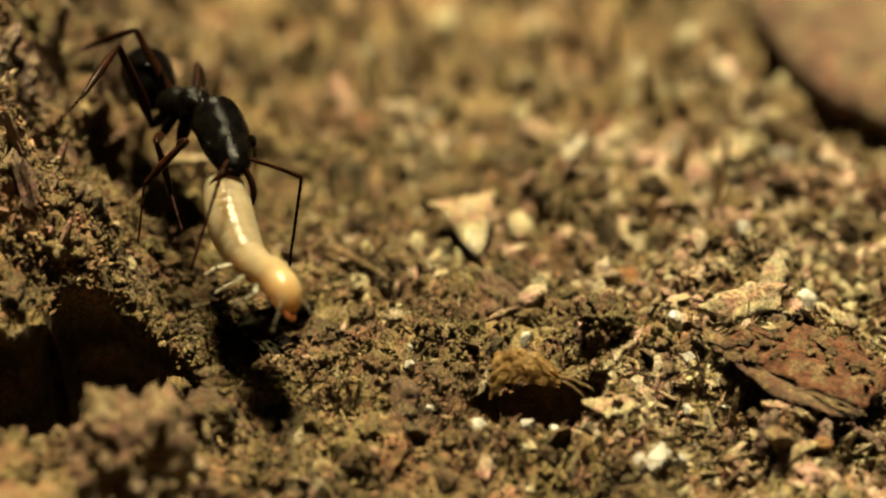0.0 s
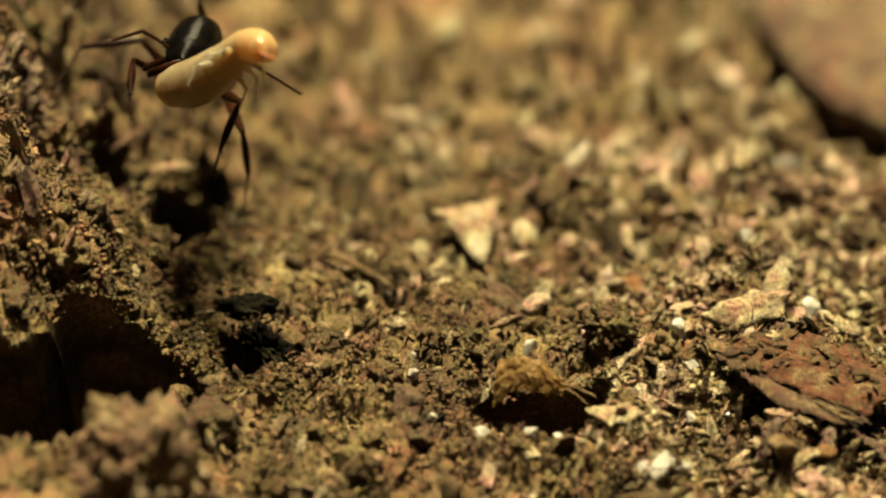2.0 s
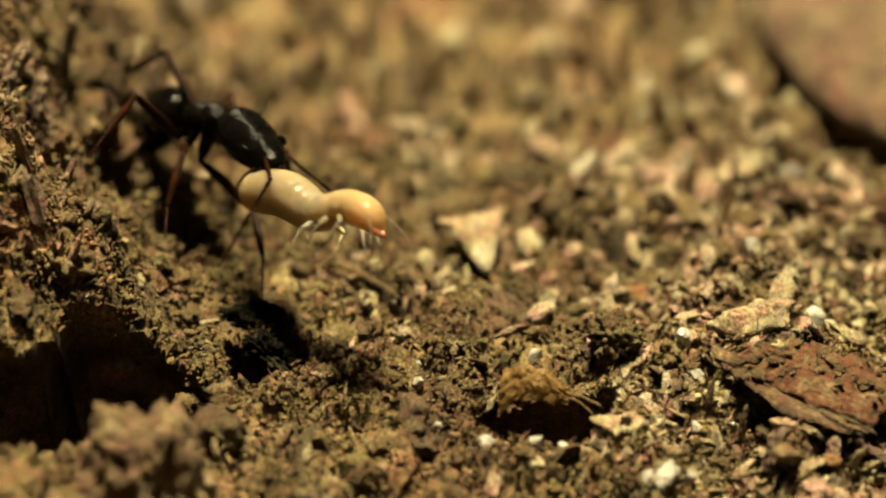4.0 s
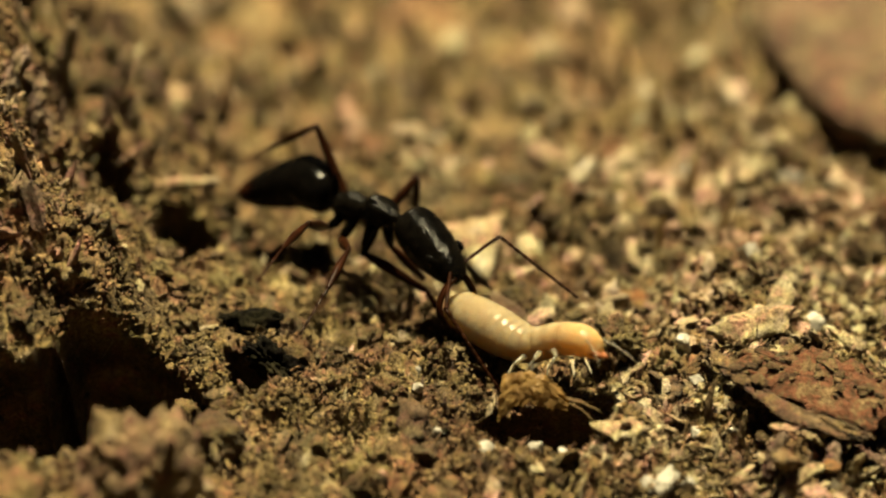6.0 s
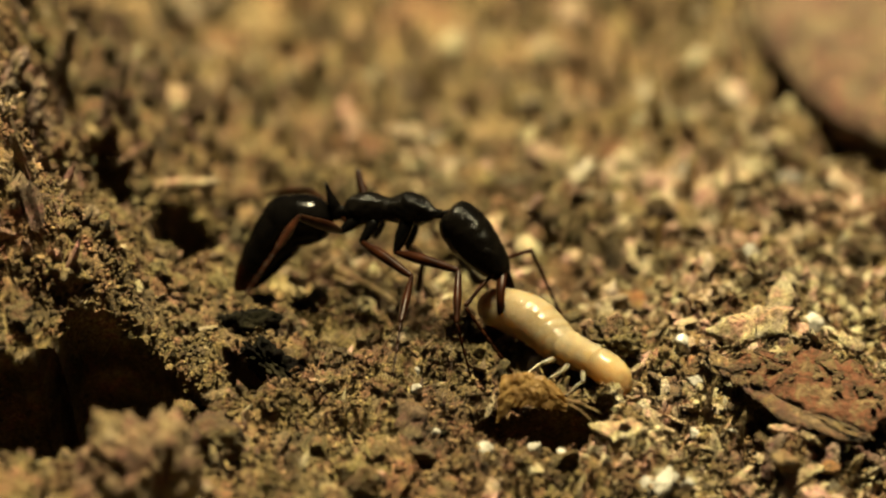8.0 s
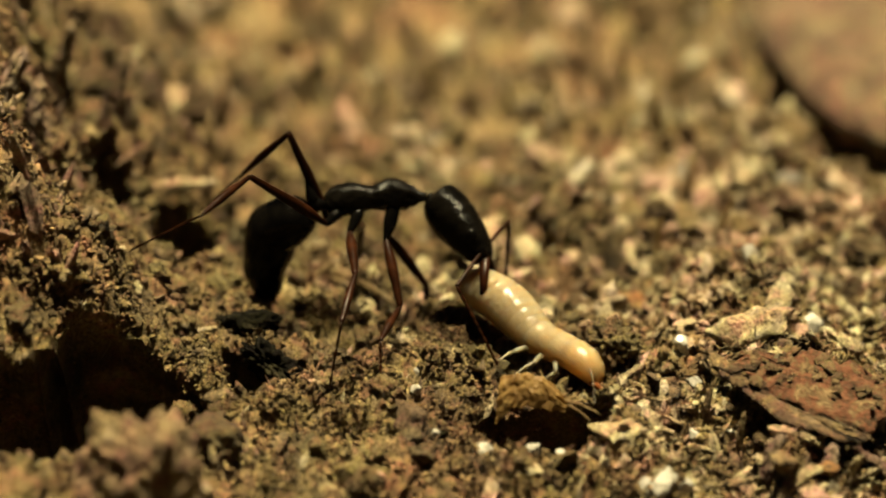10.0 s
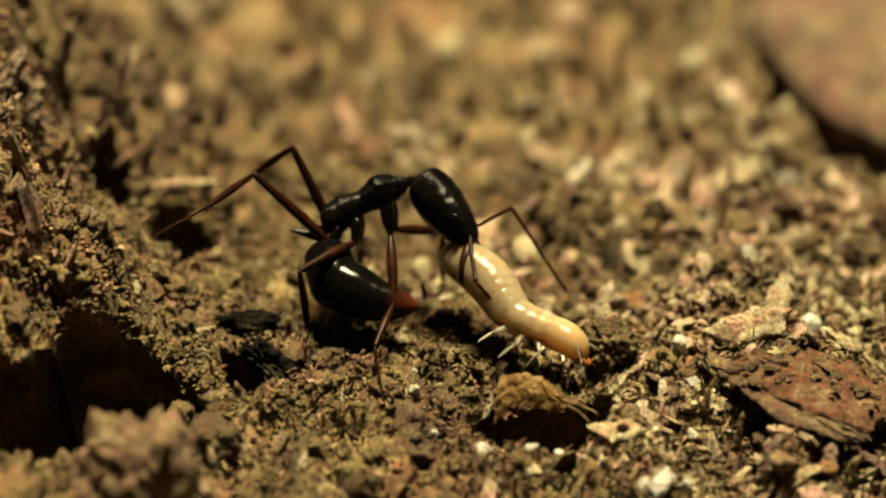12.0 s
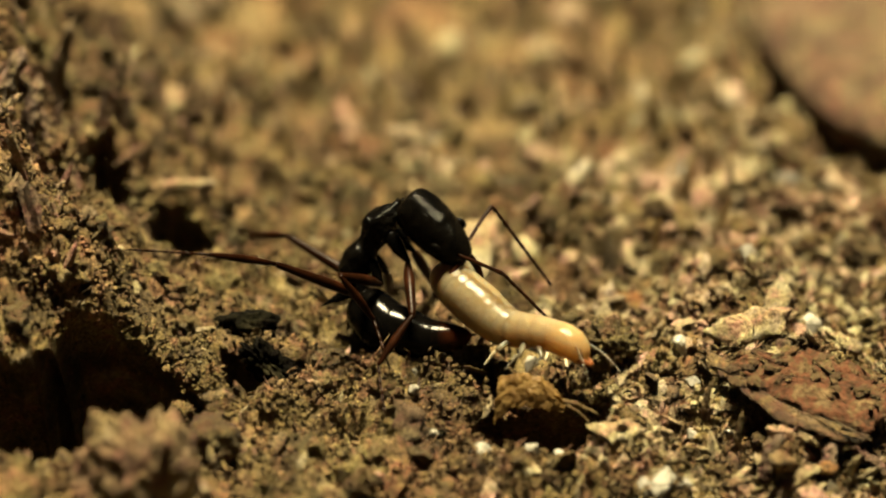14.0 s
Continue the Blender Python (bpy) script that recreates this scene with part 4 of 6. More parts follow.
def build_termite():
    root = empty("termite", Matrix(), "pale cream termite with an amber head held by the ant", "termite")
    made = []
    for k, (name, length, r) in enumerate(RINGS):
        if name == "head":
            rows = [(-0.3, 0.36, 0.33, 0), (-0.12, 0.46, 0.43, 0), (0.12, 0.50, 0.47, 0), (0.45, 0.51, 0.48, -0.02), (0.75, 0.49, 0.46, -0.07), (0.98, 0.43, 0.42, -0.15), (1.15, 0.32, 0.33, -0.22), (1.26, 0.16, 0.18, -0.28)]
            ob = part("head", loft(smooth(rows), 24), AMBER, root, "shiny amber head")
            for side in (-1, 1):
                part("mandible", loft(smooth([(1.0, 0.14, 0.13, -0.36), (1.2, 0.13, 0.11, -0.42), (1.45, 0.04, 0.05, -0.52)], 3), 8, bend=lambda co, s=side: co + Vector((0, s * (0.16 - 0.3 * max(0, co.x - 1.15)), 0))), JAW, ob, "brown mandible")
                ant = beaded(1.25, 0.032, 13, 0.6)
                for v in ant.verts:
                    v.co.z -= 0.22 * v.co.x ** 2
                bmesh.ops.transform(ant, matrix=Matrix.Translation((1.0, 0.33 * side, -0.02)) @ Euler((0, radians(18), radians(34 * side))).to_matrix().to_4x4(), verts=ant.verts)
                part("antenna", ant, LIMB, ob)
        else:
            a = (RINGS[k - 1][2] + r) / 2 if k else r
            b = (RINGS[k + 1][2] + r) / 2 if name != "front_thorax" else 0.50
            rows = [(-0.2, a * 0.80, a * 0.76, 0), (-0.06, a * 0.98, a * 0.93, 0), (0.04, a * 1.0, a * 0.95, 0), (length * 0.5, (a + b) / 2 * 1.012, (a + b) / 2 * 0.962, 0),
                    (length - 0.03, b * 1.0, b * 0.95, 0), (length + 0.06, b * 0.98, b * 0.93, 0), (length + 0.2, b * 0.80, b * 0.76, 0)]
            if k == 0:
                rows = [(-0.3, 0.04, 0.04, 0), (-0.26, r * 0.4, r * 0.36, 0), (-0.12, r * 0.75, r * 0.68, 0), (0.04, r * 0.93, r * 0.86, 0)] + rows[3:]
            ob = part(name, loft(smooth(rows, 4), 24), CREAM, root)
            if "thorax" in name:
                for side in (-1, 1):
                    slant = 34 * (k - 10) + 9 * side
                    leg = limb(0.66, 0.06, 0.09, 0.055, 0.4, 8)
                    bmesh.ops.transform(leg, matrix=Matrix.Translation((0.15, 0.25 * side, -0.25)) @ Euler((0, radians(25), radians((70 - slant) * side))).to_matrix().to_4x4(), verts=leg.verts)
                    tip = Matrix.Translation((0.15, 0.25 * side, -0.25)) @ Euler((0, radians(25), radians((70 - slant) * side))).to_matrix().to_4x4() @ Vector((0.60, 0, 0))
                    shin = limb(0.66, 0.05, 0.045, 0.022, 0.3, 8)
                    bmesh.ops.transform(shin, matrix=Matrix.Translation(tip) @ Euler((0, radians(50), radians((140 - slant) * side))).to_matrix().to_4x4(), verts=shin.verts)
                    tmp = bpy.data.meshes.new("shin")
                    shin.to_mesh(tmp)
                    shin.free()
                    leg.from_mesh(tmp)
                    part("leg", leg, LIMB, ob)
        made.append(ob)
    return root, made


# ---- how the animals move ----
STANCES = {}


def stance(t, body, feelers, hind_near, hind_far, middle_near, middle_far, front_near, front_far, termite):
    """Where the ant's and the termite's joints are at t seconds, in mm."""
    STANCES[t] = np.array([*body, *feelers, *hind_near, *hind_far, *middle_near, *middle_far, *front_near, *front_far, *termite])


stance(0.0, body=[(-7.95, 3.80, 5.04), (-6.50, 1.30, 5.95), (-0.12, 0.31, 0.94), (-0.89, -0.45, 0.04), (-5.70, -0.55, 5.06), (-5.93, -1.06, 3.91), (-8.14, 4.13, 5.03), (-8.53, 5.43, 5.36), (-8.73, 6.63, 4.88), (-8.92, 7.83, 4.38)],
       feelers=[(-5.98, -2.15, 5.53), (-6.32, -2.83, 4.64), (-4.00, -0.40, 4.61), (-4.05, -0.31, 3.21)],
       hind_near=[(-9.12, 2.65, 7.27), (-10.00, 0.64, 6.67), (-10.39, -1.58, 6.90)],
       hind_far=[(-8.85, 4.92, 7.02), (-10.45, 6.27, 5.83), (-11.95, 7.74, 4.61)],
       middle_near=[(-8.02, 0.68, 5.21), (-7.65, 0.91, 3.48), (-7.25, -0.83, 3.12)],
       middle_far=[(-7.03, 4.82, 5.96), (-6.93, 6.09, 4.73), (-6.87, 6.89, 3.12)],
       front_near=[(-7.10, -0.07, 5.53), (-8.30, -0.22, 4.27), (-8.50, -0.89, 2.71)],
       front_far=[(-5.55, 3.97, 4.00), (-5.45, 5.05, 2.63), (-5.51, 5.74, 1.04)],
       termite=[(-6.08, -0.40, 4.35), (-5.76, -1.83, 3.68), (-5.28, -2.94, 3.22), (-4.46, -3.91, 3.07), (-3.89, -4.81, 2.80)])
stance(0.3, body=[(-7.95, 3.80, 5.04), (-6.50, 1.30, 5.95), (-0.12, 0.31, 0.94), (-0.89, -0.45, 0.04), (-5.70, -0.55, 5.06), (-5.93, -1.06, 3.91), (-8.14, 4.13, 5.03), (-8.53, 5.43, 5.36), (-8.73, 6.63, 4.88), (-8.92, 7.83, 4.38)],
       feelers=[(-5.98, -2.15, 5.53), (-6.32, -2.83, 4.64), (-4.00, -0.40, 4.61), (-4.05, -0.31, 3.21)],
       hind_near=[(-9.12, 2.65, 7.27), (-10.00, 0.64, 6.67), (-10.39, -1.58, 6.90)],
       hind_far=[(-8.85, 4.92, 7.02), (-10.45, 6.27, 5.83), (-11.95, 7.74, 4.61)],
       middle_near=[(-8.02, 0.68, 5.21), (-7.65, 0.91, 3.48), (-7.25, -0.83, 3.12)],
       middle_far=[(-7.03, 4.82, 5.96), (-6.93, 6.09, 4.73), (-6.87, 6.89, 3.12)],
       front_near=[(-7.10, -0.07, 5.53), (-8.30, -0.22, 4.27), (-8.50, -0.89, 2.71)],
       front_far=[(-5.55, 3.97, 4.00), (-5.45, 5.05, 2.63), (-5.51, 5.74, 1.04)],
       termite=[(-6.08, -0.40, 4.35), (-5.76, -1.83, 3.68), (-5.28, -2.94, 3.22), (-4.46, -3.91, 3.07), (-3.89, -4.81, 2.80)])
stance(0.5, body=[(-8.03, 4.65, 5.46), (-6.48, 2.19, 6.37), (-0.16, 0.29, 0.94), (-0.87, -0.49, 0.00), (-5.26, 0.48, 6.17), (-5.75, -0.11, 5.32), (-8.34, 4.89, 5.27), (-8.93, 6.15, 5.09), (-9.71, 7.02, 4.41), (-10.51, 7.89, 3.71)],
       feelers=[(-5.45, -1.17, 6.28), (-5.60, -1.77, 5.60), (-4.52, 1.44, 5.80), (-3.63, 1.63, 4.64)],
       hind_near=[(-9.45, 2.62, 7.12), (-10.05, 0.44, 6.82), (-10.36, -1.82, 7.05)],
       hind_far=[(-9.15, 6.58, 6.85), (-10.59, 7.79, 5.37), (-11.94, 9.35, 4.12)],
       middle_near=[(-7.90, 1.41, 5.28), (-8.39, 0.64, 3.71), (-8.59, -0.17, 2.11)],
       middle_far=[(-7.11, 6.14, 5.76), (-7.37, 7.35, 4.46), (-7.29, 8.33, 2.95)],
       front_near=[(-5.69, 2.34, 3.67), (-6.02, 0.98, 2.59), (-6.12, -0.52, 1.82)],
       front_far=[(-5.07, 4.42, 4.22), (-4.95, 4.96, 2.54), (-4.90, 5.42, 0.87)],
       termite=[(-5.93, 0.28, 5.16), (-5.02, -0.35, 5.60), (-3.96, -1.54, 5.41), (-2.91, -2.29, 5.91), (-2.11, -3.14, 5.85)])
stance(1.0, body=[(-8.17, 5.22, 5.76), (-6.94, 2.62, 6.70), (-0.08, 0.35, 0.93), (-0.93, -0.36, 0.05), (-5.92, 0.81, 6.32), (-6.49, 0.26, 5.68), (-8.41, 5.53, 5.72), (-8.75, 6.84, 5.44), (-9.30, 7.52, 4.43), (-9.85, 8.19, 3.41)],
       feelers=[(-6.05, -0.78, 6.54), (-6.40, -1.19, 6.29), (-5.45, 1.87, 6.06), (-4.51, 2.10, 5.00)],
       hind_near=[(-9.52, 2.75, 7.11), (-10.33, 0.64, 6.83), (-10.56, -1.61, 7.13)],
       hind_far=[(-8.99, 7.35, 7.08), (-10.49, 8.52, 5.62), (-11.85, 9.82, 4.11)],
       middle_near=[(-8.42, 2.29, 6.32), (-8.94, 0.86, 5.38), (-8.93, -0.92, 5.64)],
       middle_far=[(-6.99, 6.52, 6.04), (-6.99, 7.76, 4.74), (-6.91, 8.57, 3.13)],
       front_near=[(-6.40, 2.76, 3.73), (-6.27, 1.06, 3.30), (-6.31, -0.53, 2.72)],
       front_far=[(-5.61, 5.11, 5.00), (-5.49, 5.53, 3.29), (-5.46, 6.00, 1.62)],
       termite=[(-6.54, 0.61, 5.45), (-5.62, -0.25, 5.72), (-4.86, -1.21, 5.69), (-3.88, -2.02, 6.37), (-2.91, -2.99, 6.62)])
stance(1.5, body=[(-8.55, 5.82, 6.11), (-7.39, 3.26, 7.21), (-0.13, 0.39, 0.91), (-0.94, -0.35, 0.02), (-6.28, 1.49, 7.00), (-6.95, 1.01, 6.64), (-8.75, 6.13, 6.08), (-9.09, 7.48, 6.00), (-9.40, 8.68, 5.53), (-9.72, 9.88, 5.07)],
       feelers=[(-6.80, -0.03, 7.57), (-7.10, -0.61, 6.95), (-5.49, 2.67, 7.19), (-3.40, 2.52, 5.88)],
       hind_near=[(-8.88, 3.09, 7.51), (-9.90, 1.08, 7.47), (-10.54, -1.09, 7.31)],
       hind_far=[(-9.11, 8.37, 7.01), (-10.53, 9.70, 5.60), (-12.02, 10.35, 3.78)],
       middle_near=[(-9.34, 2.67, 5.75), (-9.54, 1.32, 4.54), (-9.50, -0.45, 4.21)],
       middle_far=[(-6.60, 6.79, 6.53), (-6.44, 8.14, 5.38), (-6.34, 9.28, 4.01)],
       front_near=[(-6.29, 3.39, 4.79), (-5.72, 2.02, 3.77), (-5.73, 0.93, 2.43)],
       front_far=[(-5.44, 5.04, 6.25), (-4.68, 6.21, 5.24), (-3.46, 6.69, 4.12)],
       termite=[(-7.14, 1.53, 6.78), (-6.21, 0.61, 6.89), (-5.36, -0.05, 7.75), (-4.54, -0.70, 8.61), (-3.65, -1.42, 9.22)])
stance(2.0, body=[(-6.65, 6.00, 5.07), (-6.90, 4.08, 7.23), (0.16, 0.74, 0.66), (-0.98, 0.21, 0.01), (-7.26, 2.28, 7.48), (-7.79, 1.88, 7.39), (-6.71, 6.49, 4.99), (-6.88, 7.81, 4.78), (-7.04, 9.09, 4.58), (-7.20, 10.36, 4.38)],
       feelers=[(-8.60, 3.29, 7.78), (-9.26, 0.57, 8.54), (-5.41, 1.78, 7.37), (-3.94, -0.72, 7.46)],
       hind_near=[(-7.42, 8.51, 5.65), (-7.44, 9.54, 3.59), (-7.34, 7.31, 3.03)],
       hind_far=[(-7.15, 6.45, 7.41), (-7.06, 8.74, 7.37), (-6.93, 10.75, 6.26)],
       middle_near=[(-8.79, 5.51, 6.62), (-10.57, 5.30, 6.49), (-11.17, 3.69, 5.95)],
       middle_far=[(-5.75, 2.77, 4.83), (-5.65, 3.50, 3.18), (-5.88, 4.38, 1.63)],
       front_near=[(-8.90, 3.29, 6.90), (-8.88, 1.60, 6.45), (-8.72, -0.09, 6.45)],
       front_far=[(-5.77, 2.06, 6.09), (-6.39, 2.35, 4.48), (-6.67, 3.44, 3.21)],
       termite=[(-7.76, 1.71, 6.66), (-6.89, 0.81, 7.21), (-6.05, -0.03, 8.13), (-5.36, -0.80, 8.94), (-4.69, -1.64, 9.36)])
stance(2.5, body=[(-6.40, 6.00, 5.07), (-6.65, 4.08, 7.23), (0.16, 0.74, 0.66), (-0.98, 0.21, 0.01), (-7.01, 2.28, 7.48), (-7.54, 1.88, 7.39), (-6.25, 6.28, 4.96), (-6.02, 7.59, 5.39), (-6.13, 8.90, 5.67), (-6.24, 10.24, 5.96)],
       feelers=[(-8.11, 3.37, 8.14), (-10.87, 3.63, 7.29), (-5.20, 1.71, 7.19), (-5.07, -1.19, 7.19)],
       hind_near=[(-6.21, 2.71, 5.05), (-6.77, 0.58, 4.43), (-6.85, -1.70, 4.72)],
       hind_far=[(-5.63, 8.18, 3.56), (-5.11, 9.54, 1.78), (-5.08, 11.18, 0.15)],
       middle_near=[(-8.81, 6.08, 6.14), (-9.46, 4.42, 5.88), (-10.47, 2.97, 5.84)],
       middle_far=[(-4.34, 6.10, 5.57), (-4.04, 6.69, 3.89), (-3.62, 7.10, 2.16)],
       front_near=[(-8.91, 4.76, 6.85), (-10.72, 4.98, 6.70), (-11.58, 3.63, 6.15)],
       front_far=[(-5.92, 6.05, 5.78), (-5.65, 6.95, 4.33), (-5.67, 7.97, 2.97)],
       termite=[(-7.98, 2.11, 6.90), (-7.75, 1.36, 7.97), (-7.20, 0.53, 8.81), (-6.66, -0.28, 9.80), (-6.29, -1.08, 10.78)])
stance(3.0, body=[(-6.28, 5.66, 5.29), (-6.49, 4.14, 7.75), (0.18, 0.84, 0.52), (-0.98, 0.21, -0.00), (-7.07, 2.53, 8.37), (-7.66, 2.04, 8.05), (-6.09, 5.96, 5.21), (-6.00, 7.28, 5.63), (-6.16, 8.60, 5.93), (-6.32, 9.92, 6.24)],
       feelers=[(-8.38, 3.67, 8.50), (-11.00, 2.98, 7.46), (-5.55, 1.79, 7.79), (-5.92, -1.09, 7.67)],
       hind_near=[(-6.24, 2.28, 5.25), (-6.71, 0.09, 4.77), (-6.81, -2.20, 4.86)],
       hind_far=[(-5.25, 7.06, 2.90), (-5.80, 8.21, 0.93), (-6.09, 9.78, -0.76)],
       middle_near=[(-8.86, 5.56, 6.41), (-9.86, 4.11, 6.04), (-10.56, 2.51, 5.75)],
       middle_far=[(-4.06, 5.54, 5.96), (-3.90, 5.91, 4.20), (-3.50, 6.19, 2.44)],
       front_near=[(-8.67, 4.55, 7.48), (-10.45, 4.56, 7.32), (-11.70, 3.87, 6.37)],
       front_far=[(-5.98, 5.84, 5.93), (-5.72, 6.76, 4.49), (-5.73, 7.80, 3.14)],
       termite=[(-7.89, 2.24, 7.45), (-7.81, 1.43, 8.54), (-7.57, 0.61, 9.54), (-7.18, -0.24, 10.70), (-6.96, -1.07, 11.51)])
stance(3.2, body=[(-6.28, 5.64, 5.23), (-6.49, 4.11, 7.70), (0.18, 0.84, 0.52), (-0.98, 0.21, -0.00), (-7.07, 2.50, 8.31), (-7.66, 2.02, 7.99), (-6.09, 5.93, 5.15), (-6.00, 7.26, 5.57), (-6.16, 8.57, 5.87), (-6.32, 9.90, 6.18)],
       feelers=[(-8.38, 3.64, 8.54), (-11.00, 2.96, 7.49), (-5.52, 1.78, 7.76), (-5.93, -1.09, 7.69)],
       hind_near=[(-6.24, 2.26, 5.19), (-6.71, 0.07, 4.72), (-6.81, -2.22, 4.80)],
       hind_far=[(-5.25, 7.03, 2.84), (-5.80, 8.18, 0.88), (-6.09, 9.75, -0.82)],
       middle_near=[(-8.86, 5.53, 6.35), (-9.86, 4.10, 5.98), (-10.56, 2.49, 5.70)],
       middle_far=[(-4.06, 5.51, 5.91), (-3.90, 5.89, 4.14), (-3.50, 6.17, 2.38)],
       front_near=[(-8.67, 4.52, 7.42), (-10.45, 4.54, 7.27), (-11.70, 3.84, 6.31)],
       front_far=[(-5.98, 5.82, 5.87), (-5.72, 6.74, 4.43), (-5.73, 7.77, 3.08)],
       termite=[(-7.89, 2.22, 7.39), (-7.81, 1.40, 8.48), (-7.57, 0.58, 9.48), (-7.18, -0.26, 10.64), (-6.96, -1.10, 11.46)])
stance(3.8, body=[(-7.91, 5.70, 4.89), (-6.66, 3.11, 5.84), (-0.08, 0.35, 0.93), (-0.93, -0.36, 0.05), (-5.65, 1.29, 5.44), (-6.21, 0.73, 4.80), (-8.15, 6.02, 4.84), (-8.49, 7.32, 4.57), (-9.03, 8.00, 3.56), (-9.60, 8.67, 2.53)],
       feelers=[(-5.77, -0.30, 5.65), (-6.13, -0.72, 5.40), (-5.18, 2.35, 5.17), (-4.22, 2.59, 4.11)],
       hind_near=[(-9.27, 3.24, 6.24), (-10.08, 1.12, 5.95), (-10.32, -1.13, 6.26)],
       hind_far=[(-8.73, 7.84, 6.21), (-10.24, 9.01, 4.76), (-11.60, 10.31, 3.23)],
       middle_near=[(-8.15, 2.77, 5.45), (-8.67, 1.34, 4.49), (-8.68, -0.45, 4.75)],
       middle_far=[(-6.71, 7.01, 5.16), (-6.72, 8.23, 3.87), (-6.64, 9.05, 2.25)],
       front_near=[(-6.13, 3.24, 2.84), (-6.00, 1.53, 2.40), (-6.03, -0.06, 1.82)],
       front_far=[(-5.33, 5.59, 4.12), (-5.21, 6.01, 2.40), (-5.17, 6.47, 0.73)],
       termite=[(-6.27, 1.09, 4.56), (-5.34, 0.23, 4.83), (-4.58, -0.71, 4.79), (-3.59, -1.51, 5.47), (-2.62, -2.47, 5.72)])
stance(4.4, body=[(-6.07, 5.60, 3.18), (-4.50, 3.14, 4.09), (-0.16, 0.29, 0.94), (-0.87, -0.49, 0.00), (-3.26, 1.42, 3.88), (-3.77, 0.84, 3.01), (-6.39, 5.84, 3.00), (-6.98, 7.10, 2.82), (-7.78, 7.97, 2.13), (-8.58, 8.83, 1.43)],
       feelers=[(-3.46, -0.23, 3.99), (-3.61, -0.83, 3.29), (-2.52, 2.39, 3.51), (-1.61, 2.57, 2.33)],
       hind_near=[(-7.52, 3.57, 4.86), (-8.12, 1.38, 4.54), (-8.45, -0.88, 4.77)],
       hind_far=[(-7.20, 7.54, 4.60), (-8.66, 8.75, 3.11), (-10.03, 10.30, 1.85)],
       middle_near=[(-5.94, 2.35, 2.98), (-6.44, 1.57, 1.39), (-6.65, 0.75, -0.23)],
       middle_far=[(-5.14, 7.10, 3.49), (-5.40, 8.30, 2.18), (-5.31, 9.27, 0.65)],
       front_near=[(-3.70, 3.28, 1.37), (-4.04, 1.91, 0.27), (-4.14, 0.40, -0.53)],
       front_far=[(-3.07, 5.36, 1.92), (-2.95, 5.90, 0.23), (-2.90, 6.35, -1.46)],
       termite=[(-3.95, 1.23, 2.85), (-3.02, 0.59, 3.29), (-1.94, -0.60, 3.11), (-0.88, -1.35, 3.60), (-0.07, -2.20, 3.53)])
stance(4.9, body=[(-3.95, 3.98, 3.00), (-2.05, 1.72, 3.57), (-0.09, 0.19, 0.98), (-0.78, -0.62, 0.05), (-0.22, 0.43, 2.64), (-0.27, -0.15, 1.48), (-4.07, 4.21, 3.02), (-4.62, 5.46, 3.29), (-5.63, 6.25, 2.88), (-6.67, 7.03, 2.46)],
       feelers=[(-0.84, -1.24, 2.52), (-0.04, -1.93, 1.61), (0.47, 1.60, 2.83), (0.89, 1.69, 1.44)],
       hind_near=[(-4.82, 0.91, 3.81), (-5.52, -1.25, 3.92), (-6.09, -3.44, 4.06)],
       hind_far=[(-4.61, 5.47, 5.01), (-6.06, 6.79, 3.69), (-7.59, 8.05, 2.34)],
       middle_near=[(-3.51, 0.95, 3.09), (-4.21, -0.64, 2.66), (-5.07, -0.60, 1.06)],
       middle_far=[(-1.48, 4.29, 3.79), (-1.67, 5.11, 2.18), (-1.76, 5.91, 0.53)],
       front_near=[(-1.13, 2.04, 1.46), (-0.34, 1.70, -0.13), (0.40, 2.00, -1.71)],
       front_far=[(-0.99, 3.60, 0.80), (-1.59, 4.67, -0.48), (-1.96, 5.81, -1.73)],
       termite=[(-0.59, 0.43, 1.75), (0.29, -0.33, 1.83), (1.24, -1.14, 1.94), (1.78, -1.55, 3.19), (2.78, -2.18, 4.25)])
stance(5.3, body=[(-3.21, 3.77, 2.53), (-1.31, 1.51, 3.10), (-0.09, 0.19, 0.98), (-0.78, -0.62, 0.05), (0.52, 0.22, 2.17), (0.47, -0.36, 1.01), (-3.33, 4.00, 2.55), (-3.88, 5.25, 2.82), (-4.89, 6.04, 2.41), (-5.93, 6.82, 1.99)],
       feelers=[(-0.10, -1.45, 2.05), (0.70, -2.14, 1.14), (1.21, 1.39, 2.36), (1.63, 1.49, 0.97)],
       hind_near=[(-4.08, 0.70, 3.34), (-4.78, -1.46, 3.45), (-5.35, -3.65, 3.59)],
       hind_far=[(-3.87, 5.26, 4.54), (-5.32, 6.58, 3.22), (-6.85, 7.84, 1.87)],
       middle_near=[(-2.77, 0.74, 2.62), (-3.47, -0.84, 2.19), (-4.33, -0.81, 0.59)],
       middle_far=[(-0.74, 4.08, 3.32), (-0.93, 4.90, 1.71), (-1.02, 5.70, 0.06)],
       front_near=[(-0.39, 1.83, 0.99), (0.40, 1.49, -0.60), (1.14, 1.79, -2.18)],
       front_far=[(-0.25, 3.39, 0.33), (-0.85, 4.46, -0.95), (-1.22, 5.60, -2.20)],
       termite=[(0.15, 0.22, 1.28), (1.03, -0.53, 1.36), (1.98, -1.35, 1.47), (2.52, -1.76, 2.72), (3.52, -2.39, 3.78)])
